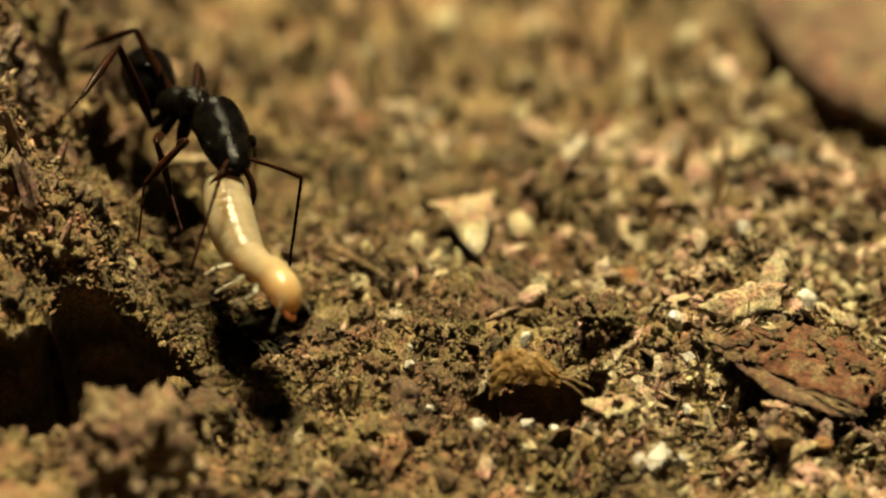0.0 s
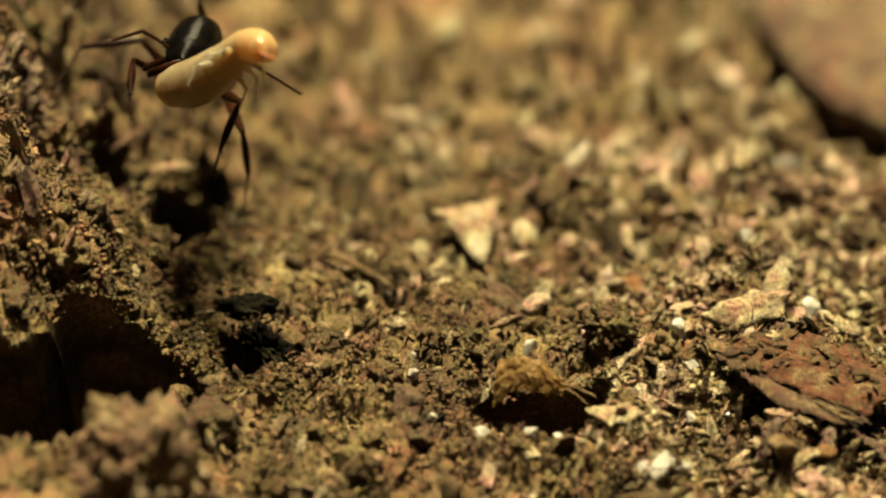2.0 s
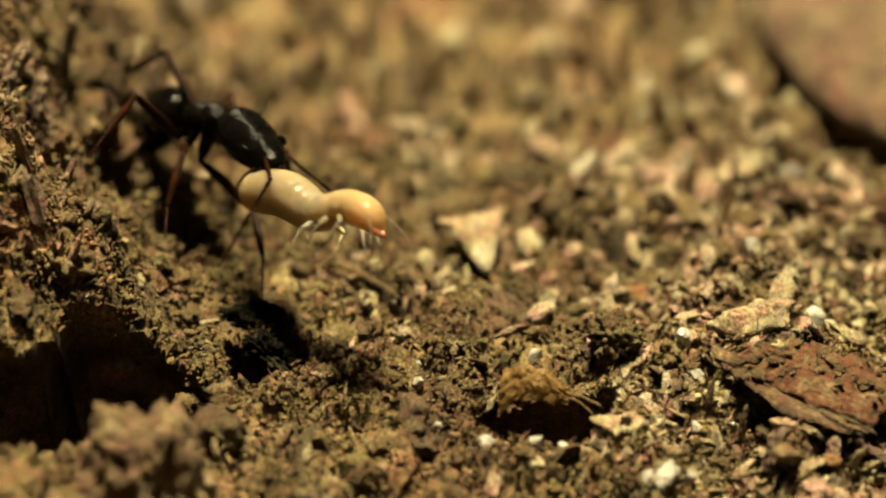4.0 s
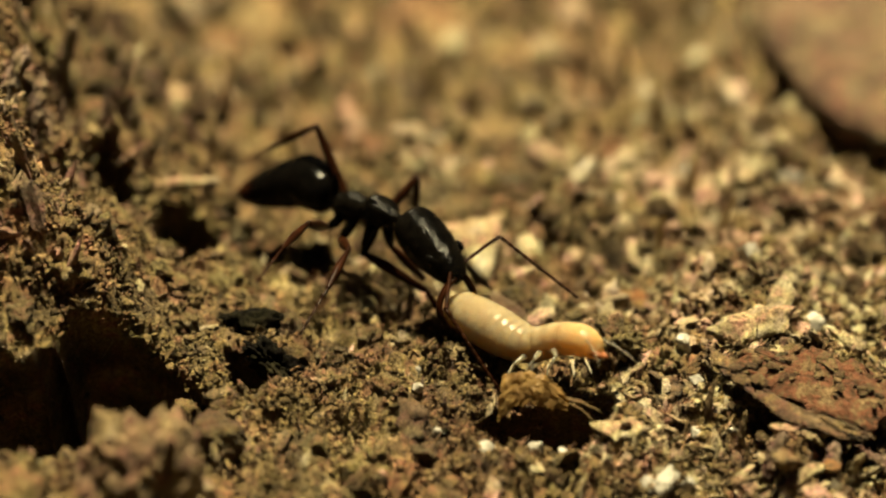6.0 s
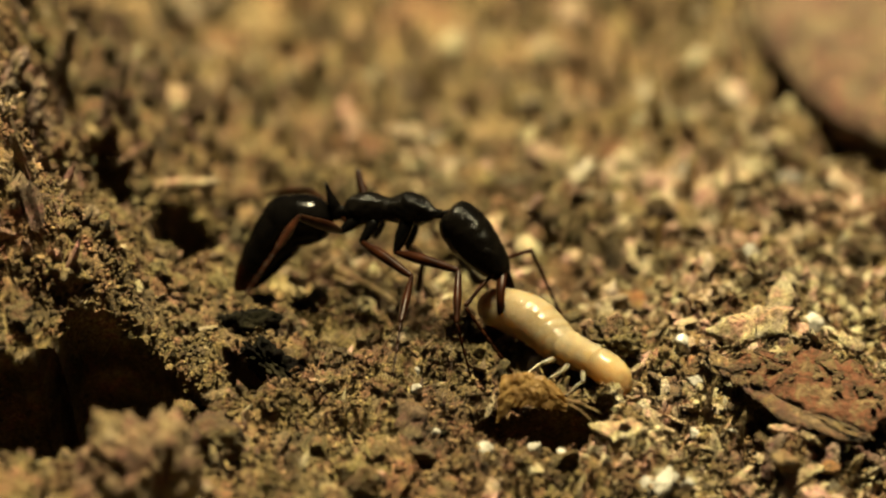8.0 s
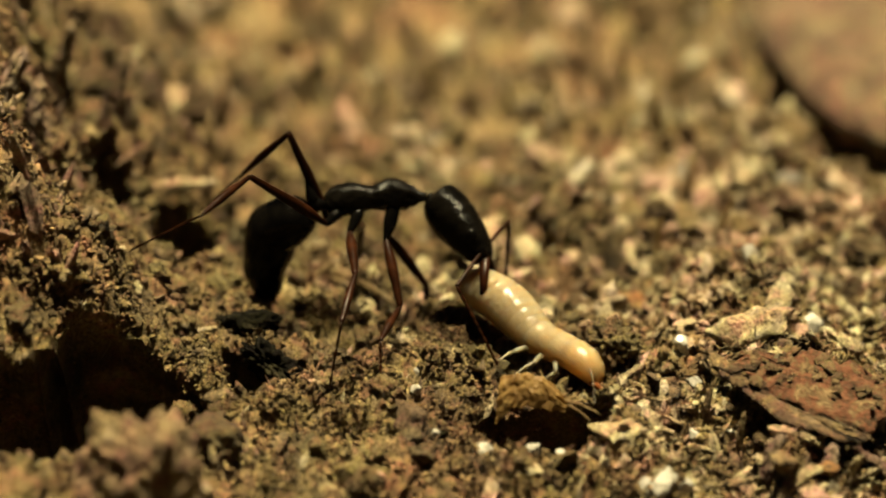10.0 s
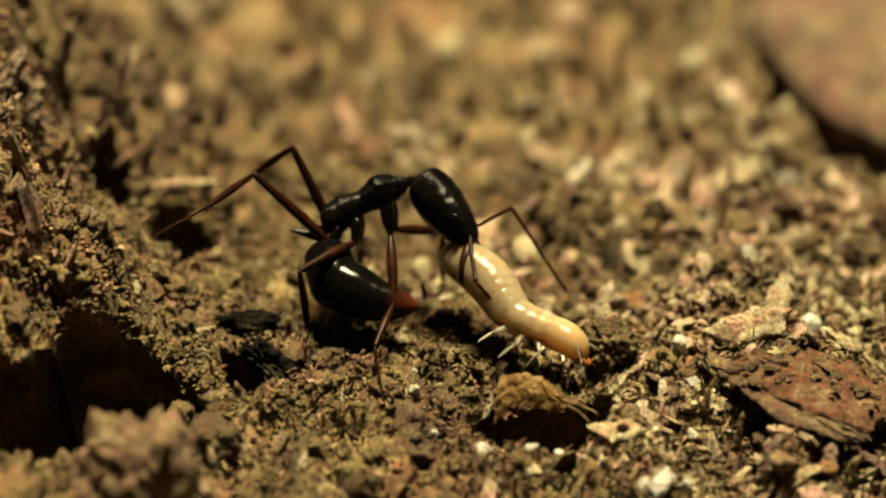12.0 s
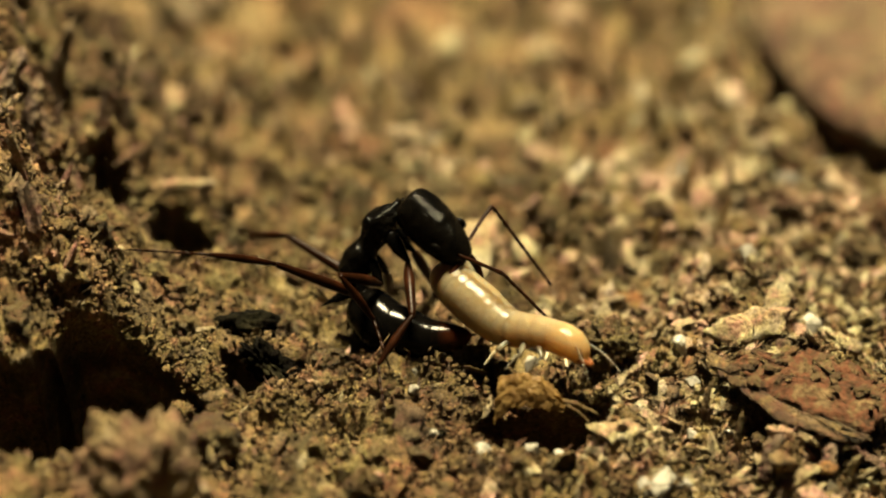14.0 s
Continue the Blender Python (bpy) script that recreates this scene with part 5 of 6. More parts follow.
stance(5.5, body=[(-2.98, 3.72, 2.41), (-1.09, 1.46, 2.98), (-0.09, 0.19, 0.98), (-0.78, -0.62, 0.05), (0.74, 0.16, 2.05), (0.69, -0.41, 0.90), (-3.10, 3.95, 2.44), (-3.65, 5.20, 2.70), (-4.67, 5.99, 2.29), (-5.70, 6.77, 1.87)],
       feelers=[(0.13, -1.51, 1.93), (0.92, -2.19, 1.02), (1.43, 1.34, 2.24), (1.85, 1.43, 0.85)],
       hind_near=[(-3.86, 0.65, 3.22), (-4.56, -1.52, 3.33), (-5.12, -3.70, 3.47)],
       hind_far=[(-3.65, 5.21, 4.43), (-5.10, 6.53, 3.10), (-6.62, 7.79, 1.75)],
       middle_near=[(-2.55, 0.69, 2.51), (-3.25, -0.90, 2.07), (-4.11, -0.86, 0.47)],
       middle_far=[(-0.52, 4.03, 3.20), (-0.70, 4.85, 1.59), (-0.80, 5.65, -0.06)],
       front_near=[(-0.16, 1.77, 0.87), (0.62, 1.44, -0.72), (1.37, 1.73, -2.29)],
       front_far=[(-0.02, 3.34, 0.21), (-0.62, 4.41, -1.07), (-1.00, 5.55, -2.32)],
       termite=[(0.37, 0.17, 1.16), (1.26, -0.59, 1.24), (2.21, -1.40, 1.36), (2.75, -1.81, 2.60), (3.75, -2.44, 3.66)])
stance(6.0, body=[(-3.19, 3.78, 2.54), (-1.31, 1.51, 3.12), (-0.09, 0.19, 0.98), (-0.79, -0.61, 0.05), (0.40, 0.21, 1.88), (0.35, -0.32, 0.69), (-3.29, 4.01, 2.57), (-4.03, 5.18, 2.65), (-5.14, 5.77, 2.14), (-6.27, 6.35, 1.62)],
       feelers=[(-0.01, -1.43, 1.66), (0.63, -2.09, 0.83), (1.23, 1.43, 2.37), (3.74, 0.81, 0.98)],
       hind_near=[(-3.97, 0.67, 3.34), (-4.61, -1.51, 3.53), (-5.24, -3.68, 3.49)],
       hind_far=[(-3.86, 5.12, 4.62), (-5.32, 6.38, 3.25), (-6.67, 7.84, 1.94)],
       middle_near=[(-2.80, 0.69, 2.51), (-3.38, -0.93, 2.03), (-4.11, -2.37, 1.30)],
       middle_far=[(-0.80, 4.10, 3.40), (-0.93, 4.70, 1.68), (-0.94, 5.51, 0.04)],
       front_near=[(-0.49, 1.47, 0.80), (0.47, 0.85, -0.60), (1.43, 0.99, -2.07)],
       front_far=[(-0.49, 3.41, 0.16), (-0.85, 4.37, -1.30), (-1.06, 5.64, -2.43)],
       termite=[(0.32, 0.23, 0.90), (1.28, -0.75, 0.73), (2.23, -1.67, 0.63), (3.17, -2.26, 1.08), (4.41, -3.12, 1.49)])
stance(6.5, body=[(-3.08, 3.45, 2.79), (-0.97, 1.39, 3.36), (-0.06, 0.22, 0.97), (-0.72, -0.69, 0.11), (0.87, 0.66, 1.72), (0.91, 0.13, 0.52), (-3.19, 3.68, 2.83), (-4.26, 4.43, 2.35), (-5.14, 4.61, 1.33), (-6.02, 4.79, 0.31)],
       feelers=[(-0.33, -0.05, 0.67), (1.38, -1.04, -1.36), (1.39, 1.91, 2.20), (3.33, 1.00, 0.17)],
       hind_near=[(-4.02, 0.36, 3.64), (-4.58, -1.84, 3.87), (-5.18, -4.00, 3.64)],
       hind_far=[(-3.97, 5.03, 4.64), (-5.39, 6.27, 3.21), (-6.91, 7.53, 1.85)],
       middle_near=[(-2.71, 0.38, 2.89), (-3.05, -1.28, 2.32), (-3.90, -1.72, 0.80)],
       middle_far=[(-0.95, 3.57, 3.86), (-1.24, 4.09, 2.15), (-1.31, 4.87, 0.50)],
       front_near=[(-0.32, 0.58, 2.14), (-0.63, -0.78, 1.09), (-0.11, -2.10, 0.20)],
       front_far=[(-0.53, 3.68, 0.61), (-0.87, 4.30, -1.04), (-1.00, 5.44, -2.33)],
       termite=[(0.49, 0.84, 1.08), (1.46, 0.00, 0.74), (2.58, -0.95, 0.39), (3.85, -1.61, 0.61), (4.71, -2.40, 0.28)])
stance(7.0, body=[(-2.99, 2.23, 3.24), (-0.40, 0.75, 3.51), (0.01, 0.21, 0.98), (-0.51, -0.84, 0.19), (1.41, 0.25, 1.89), (1.68, -0.32, 0.76), (-3.12, 2.34, 3.24), (-4.37, 2.76, 2.82), (-5.16, 2.64, 1.75), (-5.95, 2.52, 0.67)],
       feelers=[(0.73, -1.49, 1.71), (3.06, -2.17, 0.17), (1.89, 1.37, 1.92), (3.21, 1.17, 0.21)],
       hind_near=[(-3.88, -0.95, 4.08), (-4.51, -3.12, 4.28), (-5.11, -5.29, 4.15)],
       hind_far=[(-3.98, 4.34, 4.73), (-5.38, 5.54, 3.26), (-6.89, 6.97, 2.09)],
       middle_near=[(-1.15, -0.30, 2.36), (-1.37, -1.93, 1.67), (-1.53, -3.36, 0.65)],
       middle_far=[(-2.30, 3.96, 3.63), (-2.24, 4.81, 2.03), (-2.35, 5.60, 0.38)],
       front_near=[(0.34, 0.60, 2.07), (0.43, -0.67, 0.86), (0.77, -1.27, -0.71)],
       front_far=[(-0.61, 3.11, 0.96), (-0.90, 3.72, -0.70), (-1.03, 4.89, -1.95)],
       termite=[(0.99, 0.31, 1.15), (2.12, -0.31, 0.90), (3.39, -1.27, 0.28), (4.34, -1.69, 0.31), (5.25, -3.16, -0.05)])
stance(7.5, body=[(-2.90, 2.12, 3.25), (-0.27, 0.72, 3.45), (0.03, 0.20, 0.98), (-0.48, -0.86, 0.19), (1.64, 0.17, 1.89), (1.81, -0.35, 0.71), (-3.05, 2.22, 3.22), (-4.29, 2.45, 2.65), (-4.95, 2.28, 1.51), (-5.61, 2.11, 0.36)],
       feelers=[(0.50, -1.14, 1.29), (1.33, -2.24, -0.82), (1.89, 1.28, 1.78), (2.31, 1.41, 0.46)],
       hind_near=[(-3.96, -0.93, 4.19), (-4.59, -3.11, 4.19), (-5.11, -5.29, 4.08)],
       hind_far=[(-4.10, 4.34, 4.55), (-5.59, 5.68, 3.30), (-6.88, 7.24, 2.04)],
       middle_near=[(-1.03, -0.37, 2.35), (-1.34, -1.99, 1.69), (-1.45, -3.49, 0.76)],
       middle_far=[(-2.30, 3.90, 3.60), (-2.24, 4.80, 2.03), (-2.35, 5.60, 0.39)],
       front_near=[(0.43, 0.28, 2.15), (0.33, -1.12, 1.12), (0.60, -2.41, 0.09)],
       front_far=[(-0.65, 3.10, 0.92), (-0.90, 3.78, -0.72), (-1.04, 4.95, -1.97)],
       termite=[(1.07, 0.30, 1.15), (2.20, -0.17, 0.75), (3.56, -1.26, 0.19), (4.57, -2.21, 0.20), (5.38, -4.00, -0.07)])
stance(8.0, body=[(-2.90, 2.00, 3.21), (-0.09, 1.02, 3.53), (-0.02, 0.26, 0.97), (-0.35, -0.91, 0.23), (1.72, 0.56, 1.93), (1.90, 0.03, 0.75), (-3.08, 2.05, 3.09), (-4.38, 2.42, 2.79), (-5.14, 2.28, 1.71), (-5.90, 2.13, 0.62)],
       feelers=[(0.50, -0.69, 1.34), (2.24, -1.63, -0.78), (2.15, 1.71, 1.95), (3.22, 1.63, 0.37)],
       hind_near=[(-4.12, -0.94, 4.28), (-4.66, -3.14, 4.29), (-5.37, -5.24, 4.00)],
       hind_far=[(-4.07, 5.02, 2.58), (-5.41, 6.74, 1.65), (-6.79, 8.31, 0.48)],
       middle_near=[(-0.93, -0.50, 2.22), (-1.26, -2.11, 1.55), (-1.47, -3.63, 0.69)],
       middle_far=[(-2.57, 3.62, 3.81), (-2.40, 4.41, 2.20), (-2.42, 5.24, 0.57)],
       front_near=[(0.40, -0.40, 2.38), (0.31, -1.81, 1.38), (0.74, -2.23, -0.20)],
       front_far=[(-0.64, 3.30, 1.06), (-0.90, 3.81, -0.64), (-1.04, 4.92, -1.96)],
       termite=[(1.24, 0.54, 0.87), (2.29, -0.15, 0.83), (3.40, -1.24, 0.36), (4.41, -2.14, 0.26), (5.35, -2.87, -0.10)])
stance(10.2, body=[(-3.49, 1.92, 3.53), (-0.51, 2.00, 3.72), (-0.07, 0.29, 0.95), (0.01, -0.96, 0.29), (1.31, 1.24, 2.08), (1.36, 0.70, 0.88), (-3.87, 1.85, 3.38), (-4.90, 2.25, 2.55), (-5.18, 2.40, 1.27), (-4.98, 2.56, -0.03)],
       feelers=[(0.31, -0.32, 1.90), (1.65, -1.39, -0.36), (1.60, 2.55, 2.40), (1.78, 2.85, 1.36)],
       hind_near=[(-5.50, 0.42, 5.03), (-6.79, -1.39, 4.69), (-8.79, -1.31, 3.55)],
       hind_far=[(-4.43, 1.98, 5.66), (-5.93, 2.80, 4.07), (-7.33, 3.71, 2.39)],
       middle_near=[(-2.57, -0.95, 2.56), (-2.93, -2.52, 1.82), (-3.25, -2.97, 0.13)],
       middle_far=[(-2.38, 4.15, 1.77), (-2.62, 5.21, 0.30), (-2.84, 5.95, -1.38)],
       front_near=[(-1.31, -0.22, 1.19), (-1.85, -1.83, 0.91), (-1.85, -2.96, -0.33)],
       front_far=[(-0.51, 2.36, 0.68), (-0.45, 2.65, -1.10), (0.22, 3.10, -2.66)],
       termite=[(0.78, 1.35, 1.31), (1.75, 0.42, 1.03), (2.70, -0.76, 0.50), (3.49, -1.45, 0.38), (4.58, -2.40, 0.21)])
stance(10.5, body=[(-3.40, 1.96, 3.62), (-0.42, 2.04, 3.81), (-0.07, 0.29, 0.95), (0.01, -0.96, 0.29), (1.41, 1.28, 2.17), (1.45, 0.74, 0.97), (-3.77, 1.89, 3.47), (-4.81, 2.28, 2.64), (-5.08, 2.44, 1.36), (-4.88, 2.60, 0.06)],
       feelers=[(0.41, -0.28, 1.98), (1.75, -1.35, -0.27), (1.70, 2.59, 2.49), (1.88, 2.89, 1.45)],
       hind_near=[(-5.40, 0.46, 5.12), (-6.70, -1.35, 4.78), (-8.69, -1.27, 3.64)],
       hind_far=[(-4.33, 2.02, 5.75), (-5.83, 2.84, 4.16), (-7.23, 3.75, 2.48)],
       middle_near=[(-2.47, -0.91, 2.65), (-2.84, -2.48, 1.91), (-3.16, -2.93, 0.22)],
       middle_far=[(-2.28, 4.19, 1.86), (-2.52, 5.25, 0.39), (-2.74, 5.99, -1.29)],
       front_near=[(-1.21, -0.18, 1.28), (-1.75, -1.79, 1.00), (-1.76, -2.92, -0.24)],
       front_far=[(-0.41, 2.40, 0.77), (-0.36, 2.69, -1.01), (0.32, 3.14, -2.57)],
       termite=[(0.87, 1.39, 1.40), (1.84, 0.46, 1.11), (2.80, -0.73, 0.59), (3.59, -1.41, 0.47), (4.68, -2.36, 0.30)])
stance(11.0, body=[(-3.52, 1.92, 3.54), (-0.57, 2.13, 4.01), (-0.17, 0.29, 0.94), (0.02, -0.96, 0.29), (1.24, 1.36, 2.37), (1.27, 0.82, 1.16), (-3.86, 1.85, 3.38), (-4.44, 1.57, 2.17), (-3.97, 1.56, 0.94), (-3.35, 1.63, -0.22)],
       feelers=[(0.42, -0.26, 2.12), (2.03, -1.27, -0.04), (1.51, 2.60, 2.48), (1.89, 2.74, 1.16)],
       hind_near=[(-5.55, 1.14, 5.15), (-7.01, -0.33, 4.24), (-8.76, -1.60, 3.69)],
       hind_far=[(-4.38, 2.42, 5.72), (-5.92, 3.14, 4.11), (-7.33, 3.95, 2.38)],
       middle_near=[(-3.09, -0.87, 3.32), (-3.62, -1.90, 1.97), (-3.80, -2.55, 0.30)],
       middle_far=[(-2.42, 4.30, 2.11), (-2.76, 4.97, 0.43), (-2.96, 5.30, -1.39)],
       front_near=[(-1.39, 0.11, 1.15), (-1.87, -1.40, 0.47), (-1.69, -2.68, -0.59)],
       front_far=[(0.02, 3.42, 2.10), (-0.08, 3.36, 0.31), (-0.17, 3.50, -1.44)],
       termite=[(0.72, 1.49, 1.63), (1.69, 0.58, 1.24), (2.57, -0.54, 0.60), (3.44, -1.20, 0.46), (4.62, -2.10, 0.36)])
stance(11.5, body=[(-3.64, 1.84, 3.35), (-0.77, 2.18, 4.12), (-0.28, 0.30, 0.91), (0.03, -0.95, 0.32), (0.99, 1.37, 2.49), (0.97, 0.74, 1.43), (-3.86, 1.70, 3.05), (-4.07, 1.24, 1.78), (-3.08, 0.79, 1.03), (-1.98, 0.38, 0.44)],
       feelers=[(1.33, -0.38, 2.65), (2.80, -1.01, 1.79), (1.26, 2.69, 2.80), (3.04, 2.05, 0.74)],
       hind_near=[(-5.58, 1.12, 5.04), (-6.92, -0.59, 4.40), (-8.62, -1.93, 3.89)],
       hind_far=[(-4.45, 2.65, 5.51), (-5.85, 3.69, 3.95), (-7.35, 4.29, 2.21)],
       middle_near=[(-3.35, -0.87, 3.15), (-3.67, -2.00, 1.82), (-3.81, -2.58, 0.13)],
       middle_far=[(-2.67, 4.28, 2.09), (-2.92, 5.17, 0.52), (-3.06, 5.72, -1.26)],
       front_near=[(-1.47, -0.00, 1.24), (-1.87, -1.60, 0.72), (-1.71, -2.68, -0.55)],
       front_far=[(-0.16, 3.55, 2.08), (-0.19, 3.80, 0.31), (-0.24, 3.99, -1.44)],
       termite=[(0.40, 1.42, 1.93), (1.38, 0.59, 1.59), (2.33, -0.60, 0.89), (3.21, -1.23, 0.74), (4.39, -2.02, 0.67)])
stance(12.0, body=[(-3.47, 1.73, 2.86), (-0.87, 1.75, 4.34), (-0.48, 0.28, 0.83), (-0.13, -0.96, 0.24), (0.90, 0.95, 2.76), (0.90, 0.33, 1.71), (-3.50, 1.56, 2.49), (-3.07, 0.53, 1.71), (-1.92, -0.04, 1.41), (-0.69, -0.47, 1.30)],
       feelers=[(0.92, -0.59, 2.16), (2.57, -1.46, 0.58), (1.64, 2.15, 3.04), (3.29, 1.79, 1.22)],
       hind_near=[(-5.42, 1.62, 4.52), (-6.62, -0.29, 4.36), (-7.94, -2.08, 4.30)],
       hind_far=[(-4.35, 2.45, 5.04), (-5.67, 3.68, 3.55), (-7.28, 4.44, 1.97)],
       middle_near=[(-4.05, -0.47, 2.45), (-3.88, -0.55, 0.65), (-3.81, -2.15, -0.14)],
       middle_far=[(-2.41, 3.84, 1.22), (-2.60, 4.62, -0.43), (-2.80, 5.59, -1.98)],
       front_near=[(-1.40, -0.57, 1.50), (-1.92, -2.07, 0.84), (-1.69, -3.28, -0.27)],
       front_far=[(-0.00, 3.37, 1.95), (0.00, 3.69, 0.18), (-0.16, 4.19, -1.49)],
       termite=[(0.25, 1.04, 2.28), (1.22, 0.23, 1.93), (2.10, -0.89, 1.20), (2.97, -1.51, 1.05), (4.22, -2.34, 0.91)])
stance(12.5, body=[(-2.95, 1.35, 2.50), (-1.01, 1.03, 4.72), (-0.71, 0.25, 0.65), (-0.26, -0.96, 0.09), (0.86, 0.28, 3.23), (0.81, -0.34, 2.19), (-2.90, 1.14, 2.02), (-2.03, 0.26, 1.43), (-0.88, -0.28, 1.15), (0.38, -0.58, 1.32)],
       feelers=[(0.33, -1.50, 2.98), (1.80, -2.36, 1.50), (1.39, 1.40, 3.18), (2.70, 1.39, 1.76)],
       hind_near=[(-5.17, 0.54, 3.80), (-6.89, -0.91, 3.83), (-9.10, -0.59, 3.18)],
       hind_far=[(-4.41, 3.44, 3.65), (-5.59, 4.82, 2.14), (-6.79, 6.64, 1.22)],
       middle_near=[(-4.19, 0.43, 2.57), (-3.83, -0.98, 1.51), (-3.85, -1.58, -0.19)],
       middle_far=[(-1.56, 3.16, 0.98), (-1.58, 3.95, -0.68), (-1.57, 4.75, -2.34)],
       front_near=[(-1.34, -1.54, 2.38), (-1.67, -2.94, 1.44), (-1.71, -3.08, -0.25)],
       front_far=[(-0.85, 2.14, 1.06), (-0.96, 3.35, -0.21), (-1.16, 4.03, -1.80)],
       termite=[(0.25, 0.30, 2.61), (1.21, -0.64, 2.15), (2.00, -1.70, 1.49), (2.79, -2.26, 1.40), (4.11, -3.15, 1.30)])
stance(13.0, body=[(-2.67, 1.15, 2.05), (-1.07, 1.09, 4.55), (-0.83, 0.18, 0.53), (-0.16, -0.98, 0.08), (0.77, 0.33, 3.04), (0.70, -0.27, 1.93), (-2.45, 0.95, 1.60), (-1.56, 0.08, 1.04), (-0.34, -0.38, 0.93), (0.90, -0.57, 1.28)],
       feelers=[(1.13, -1.08, 2.35), (2.93, -1.62, 1.63), (0.50, 1.57, 4.70), (1.80, 1.42, 3.08)],
       hind_near=[(-5.10, 0.94, 2.77), (-6.59, -0.65, 3.33), (-8.89, -0.56, 3.17)],
       hind_far=[(-4.41, 3.27, 2.85), (-5.52, 5.04, 1.78), (-6.56, 6.97, 0.89)],
       middle_near=[(-3.85, 0.54, 2.42), (-3.65, -0.99, 1.51), (-3.84, -1.85, -0.06)],
       middle_far=[(-1.57, 3.18, 0.79), (-1.50, 3.76, -0.96), (-1.47, 4.67, -2.57)],
       front_near=[(-1.42, -1.54, 2.51), (-1.63, -2.68, 1.24), (-1.69, -3.74, -0.03)],
       front_far=[(-0.76, 2.38, 1.01), (-0.97, 3.61, -0.24), (-1.15, 2.04, -0.88)],
       termite=[(0.17, 0.36, 2.32), (1.06, -0.45, 2.06), (2.01, -1.66, 1.47), (2.79, -2.27, 1.40), (4.11, -3.17, 1.48)])
stance(13.5, body=[(-2.73, 0.91, 1.75), (-1.12, 0.91, 4.24), (-0.83, 0.17, 0.53), (-0.15, -0.98, 0.09), (0.71, 0.15, 2.85), (0.63, -0.38, 1.66), (-2.38, 0.69, 1.27), (-1.51, -0.16, 0.67), (-0.32, -0.66, 0.43), (0.94, -0.90, 0.61)],
       feelers=[(1.05, -1.58, 2.92), (2.47, -2.18, 2.15), (1.15, 1.44, 3.26), (2.82, 0.93, 1.29)],
       hind_near=[(-5.12, 0.32, 2.58), (-6.45, -1.32, 3.34), (-8.74, -1.17, 3.35)],
       hind_far=[(-4.42, 3.30, 2.14), (-5.62, 5.10, 1.20), (-6.90, 7.02, 0.63)],
       middle_near=[(-3.88, 0.42, 2.30), (-3.81, -1.19, 1.53), (-3.81, -1.94, -0.10)],
       middle_far=[(-1.56, 2.85, 0.34), (-1.42, 3.53, -1.38), (-1.43, 4.57, -2.90)],
       front_near=[(-0.99, -1.66, 1.78), (-1.79, -2.59, 0.60), (-1.66, -4.05, -0.16)],
       front_far=[(-0.56, 2.62, 1.03), (-0.40, 3.35, -0.59), (-0.23, 4.23, -2.08)],
       termite=[(0.09, 0.27, 2.09), (1.06, -0.62, 1.70), (1.93, -1.59, 1.17), (2.80, -2.09, 1.23), (4.20, -3.03, 1.15)])
stance(14.0, body=[(-2.76, 0.79, 1.50), (-1.23, 0.85, 4.04), (-0.85, 0.17, 0.50), (-0.14, -0.98, 0.10), (0.55, 0.08, 2.70), (0.61, -0.45, 1.52), (-2.41, 0.56, 0.98), (-1.53, -0.30, 0.40), (-0.33, -0.78, 0.22), (0.93, -1.04, 0.46)],
       feelers=[(1.53, -1.13, 2.72), (3.57, -1.97, 0.97), (1.23, 1.34, 3.38), (2.70, 1.22, 1.84)],
       hind_near=[(-4.70, -0.82, 2.79), (-6.49, -1.92, 3.58), (-8.77, -1.60, 3.59)],
       hind_far=[(-4.60, 2.91, 2.07), (-5.77, 4.76, 1.20), (-6.63, 6.84, 0.53)],
       middle_near=[(-2.90, -1.40, 2.70), (-1.95, -1.15, 1.19), (-1.49, -2.66, 0.38)],
       middle_far=[(-1.56, 2.83, 0.21), (-1.24, 3.13, -1.59), (-0.98, 3.51, -3.40)],
       front_near=[(-0.87, -1.75, 1.65), (-1.78, -2.73, 0.60), (-1.64, -4.20, -0.15)],
       front_far=[(-0.26, 2.30, 0.72), (0.02, 2.67, -1.01), (1.42, 1.67, -0.83)],
       termite=[(0.02, 0.24, 2.02), (0.90, -0.68, 1.55), (1.85, -1.56, 1.16), (2.80, -2.11, 1.24), (4.21, -3.00, 1.22)])


def glide(ts, values, t):
    """Cubic curves through the stances that never swing past them."""
    h = np.diff(ts)
    d = np.diff(values, axis=0) / h[:, None, None]
    slope = np.zeros_like(values)
    both = d[:-1] * d[1:]
    slope[1:-1] = np.where(both > 0, 2 * both / np.where(np.abs(d[:-1] + d[1:]) < 1e-9, 1e-9, d[:-1] + d[1:]), 0)
    i = int(np.clip(np.searchsorted(ts, t, side="right") - 1, 0, len(ts) - 2))
    s = (t - ts[i]) / h[i]
    return ((2 * s ** 3 - 3 * s * s + 1) * values[i] + (s ** 3 - 2 * s * s + s) * h[i] * slope[i]
            + (3 * s * s - 2 * s ** 3) * values[i + 1] + (s ** 3 - s * s) * h[i] * slope[i + 1])


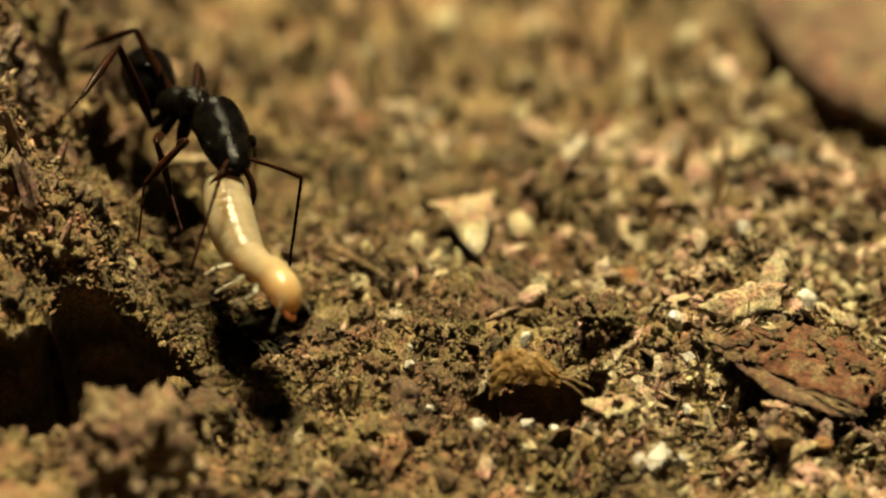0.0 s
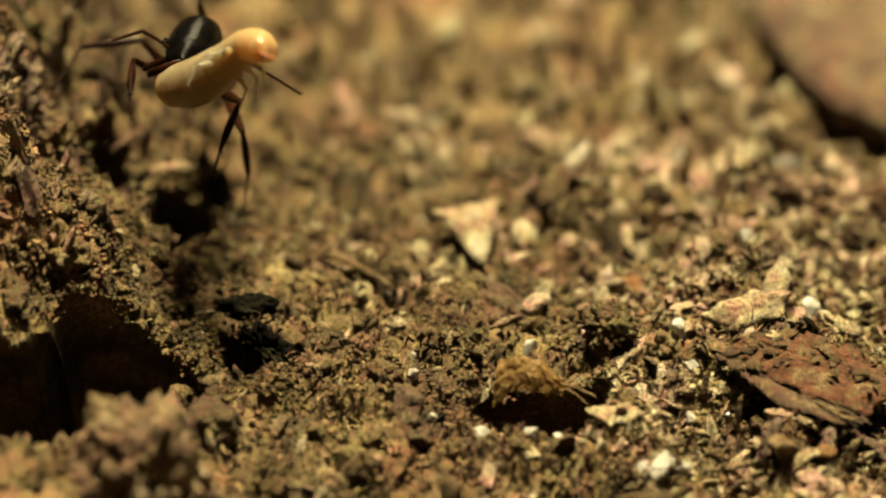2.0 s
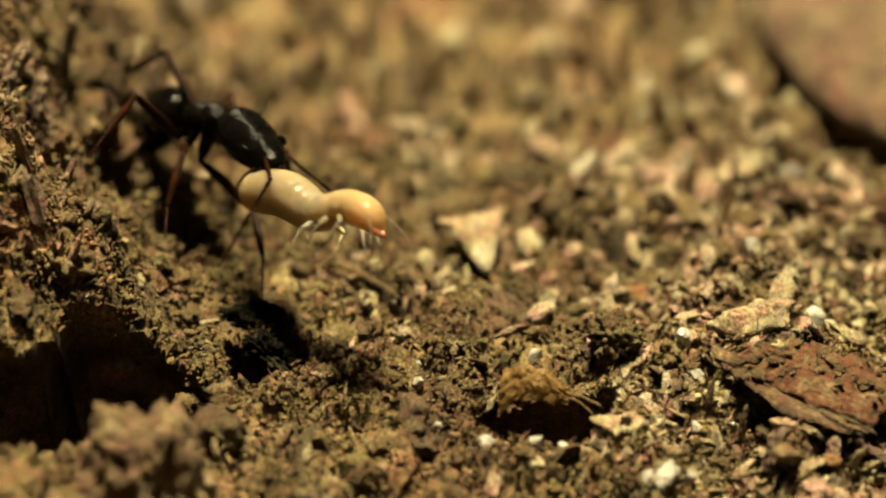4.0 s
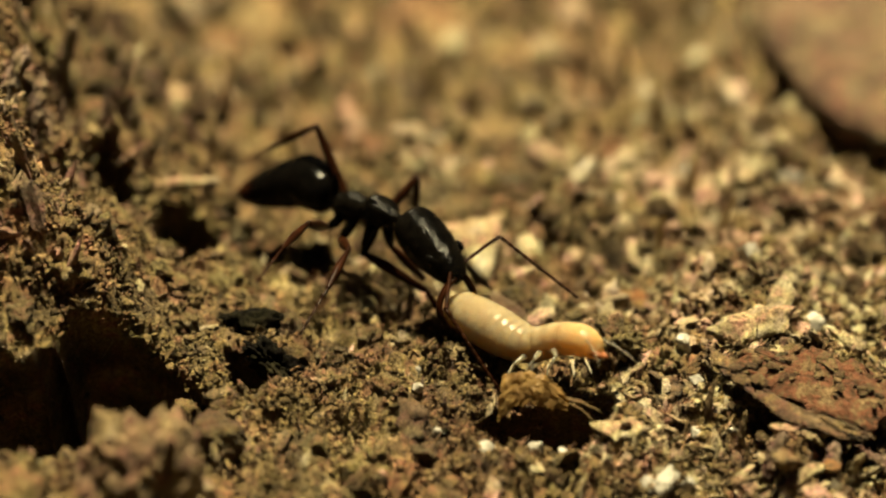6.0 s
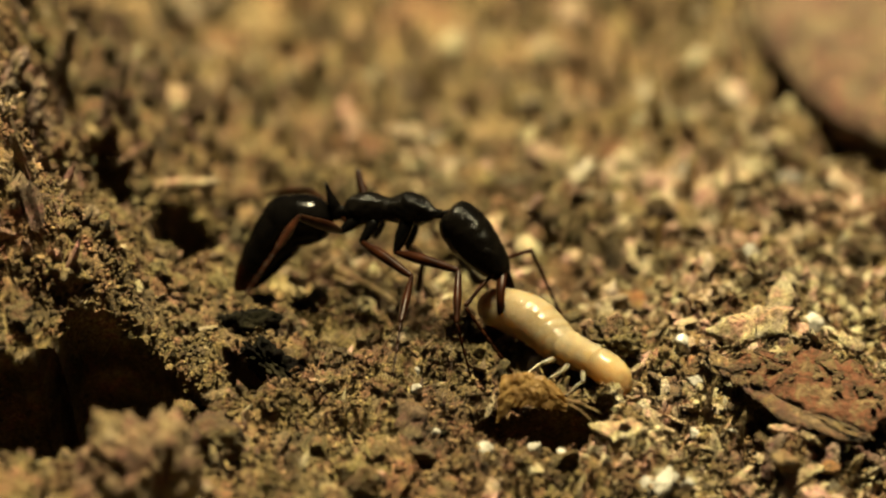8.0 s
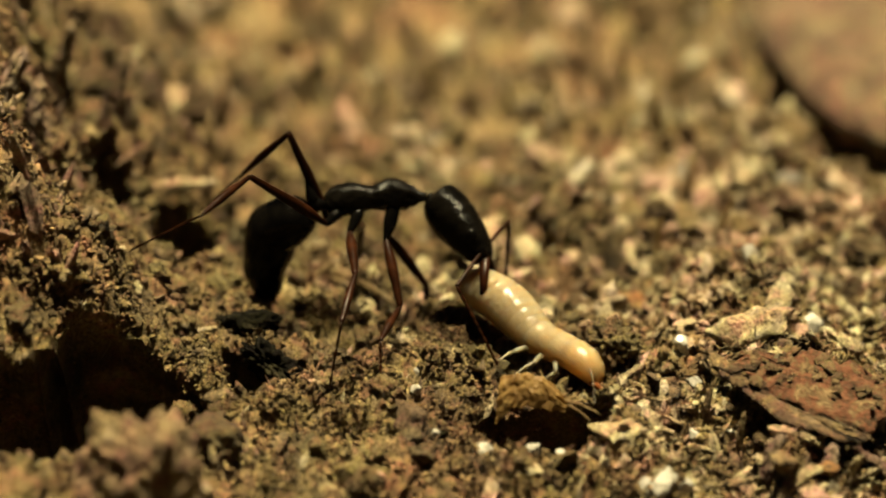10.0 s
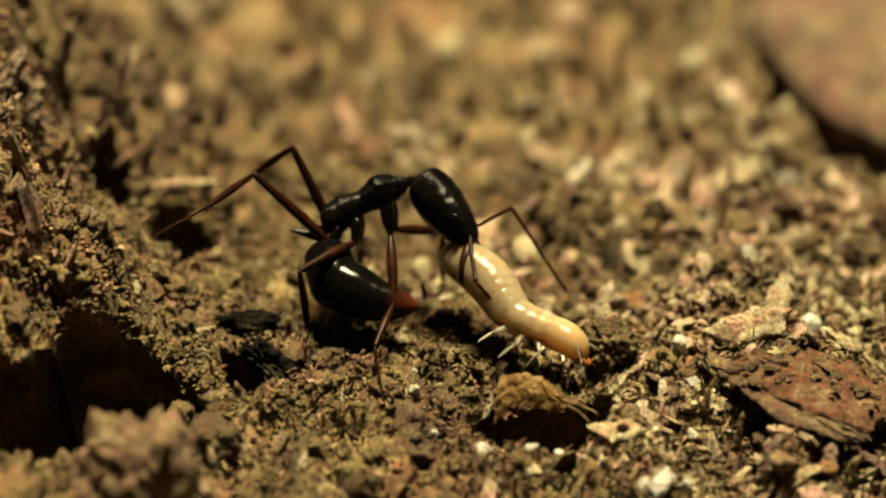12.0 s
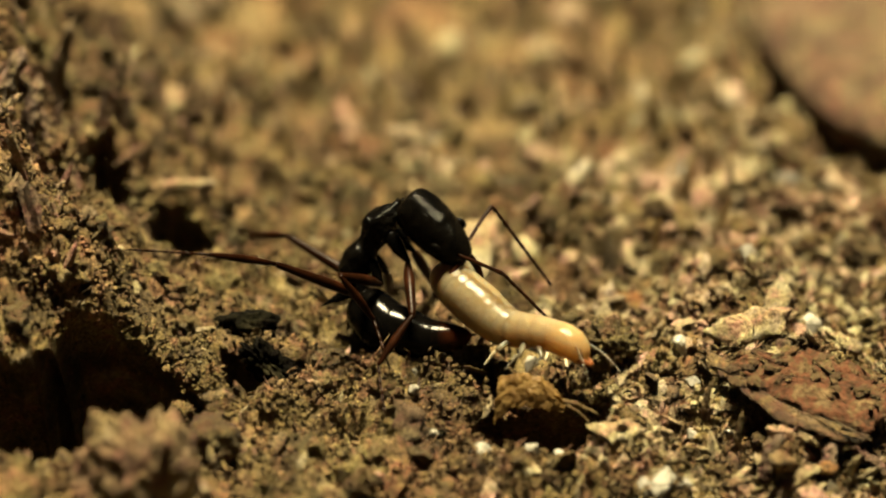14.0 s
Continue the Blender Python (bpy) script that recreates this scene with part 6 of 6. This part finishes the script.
def ant_poses(p):
    """The pose of each of the ant's parts, in the world, from its joints."""
    v = [Vector(q) for q in p]
    base, neck, up = v[0], v[1], v[2]
    out = {}
    body = axes(base, neck - base, up)
    out["root"] = body
    neck = base + (neck - base).normalized() * THORAX
    toward = v[4] - neck
    head = out["head"] = axes(neck, toward, up + (neck - base).normalized() * 0.4)
    out["petiole"] = axes(base, base - v[6], up)
    spot = base + (v[6] - base).normalized() * 0.5
    for k in range(3):
        way = v[7 + k] - v[6 + k]
        out["gaster_%d" % k] = axes(spot, way, up)
        spot = spot + way.normalized() * GASTER[k]
    turn = head.to_3x3()
    mouth = neck + toward.normalized() * (HEAD - 0.12)
    for side in (-1, 1):
        out["jaw", side] = axes(mouth + turn @ Vector((0, 0.2 * side, -0.05)), v[5] - mouth, turn @ Vector((0, 0, 1)))
        e = v[10 if side == -1 else 12]
        w = v[11 if side == -1 else 13]
        root = neck + turn @ Vector((HEAD - 0.3, 0.26 * side, 0.14))
        out["scape", side] = axes(root, e - root, up)
        elbow = root + (e - root).normalized() * SCAPE
        out["flagellum", side] = axes(elbow, w - elbow, up)
    first = 14
    for kind in ("hind", "middle", "front"):
        for side in (-1, 1):
            knee = HIPS[kind][1]
            spot = base + body.to_3x3() @ Vector((knee[0], knee[1] * side, knee[2]))
            for k in range(3):
                way = v[first + k] - spot
                out[kind, side, k] = axes(spot, way, (0, 0, 1))
                spot = spot + way.normalized() * LEGS[kind][k]
            first += 3
    return out


def termite_poses(p):
    """The pose of each of the termite's rings, in the world, along its bent back."""
    c = np.array([glide(np.arange(5.0), p[:, None, :], s)[0] for s in np.linspace(0, 4, 121)])
    run = np.concatenate([[0], np.cumsum(np.linalg.norm(np.diff(c, axis=0), axis=1))])
    total = sum(r[1] for r in RINGS)
    run = run / run[-1] * total
    out, s = [], 0.0
    spot = Vector(c[0])
    for name, length, r in RINGS:
        way = Vector([np.interp(s + length, run, c[:, k]) - np.interp(s, run, c[:, k]) for k in range(3)])
        out.append(axes(spot, way, (0.55, -0.1, 0.8)))
        spot = spot + way.normalized() * length
        s += length
    return out


def motions():
    ts = np.array(sorted(STANCES))
    values = np.array([STANCES[t] for t in ts])
    ant, parts = build_ant()
    termite, rings = build_termite()
    times = [k / 10 for k in range(141)]
    poses = [glide(ts, values, t) for t in times]
    ants = [ant_poses(p) for p in poses]
    walk(ant, [(t, a["root"]) for t, a in zip(times, ants)])
    for key, ob in parts.items():
        if key != "thorax":
            walk(ob, [(t, a["root"].inverted() @ a[key]) for t, a in zip(times, ants)])
    debris = single("wood_crumb", lump(0.42, 0.36, 1.0, 71, 4, 0.5, 0.6, 4.0), CHAR_AND_HOLE, Matrix(), "small black crumb of charred wood that the termite drops", "wood crumb")
    walk(debris, [(0.0, at_mm(-4.51, -3.96, 1.78, 0, 80, 10)), (0.3, at_mm(-4.23, -3.94, 1.81, 0, 70, 10)), (0.5, at_mm(-3.50, -2.80, 3.55, 0, 20, 10)), (0.7, at_mm(-3.77, -2.66, 3.52, 0, 8, 10)), (0.9, at_mm(-3.24, -2.29, 3.93, 0, -28, 10)), (1.0, at_mm(-3.17, -2.17, 4.03, 0, -8, 10)), (1.1, at_mm(-2.97, -1.97, 4.30, 0, 4, 10)), (1.2, at_mm(-3.07, -2.11, 3.82, 0, 10, 10)), (1.3, at_mm(-3.96, -2.00, 3.96, 0, -22, 10)), (1.5, at_mm(-5.21, -2.57, 2.47, 0, -60, 10)), (1.7, at_mm(-5.54, 0.36, 0.34, 0, -85, 10)), (14.0, at_mm(-5.54, 0.36, 0.34, 0, -85, 10))])
    bodies = [termite_poses(p[-5:]) for p in poses]
    walk(termite, [(t, b[5]) for t, b in zip(times, bodies)])
    for k, ob in enumerate(rings):
        if k != 5:
            walk(ob, [(t, b[5].inverted() @ b[k]) for t, b in zip(times, bodies)])


motions()
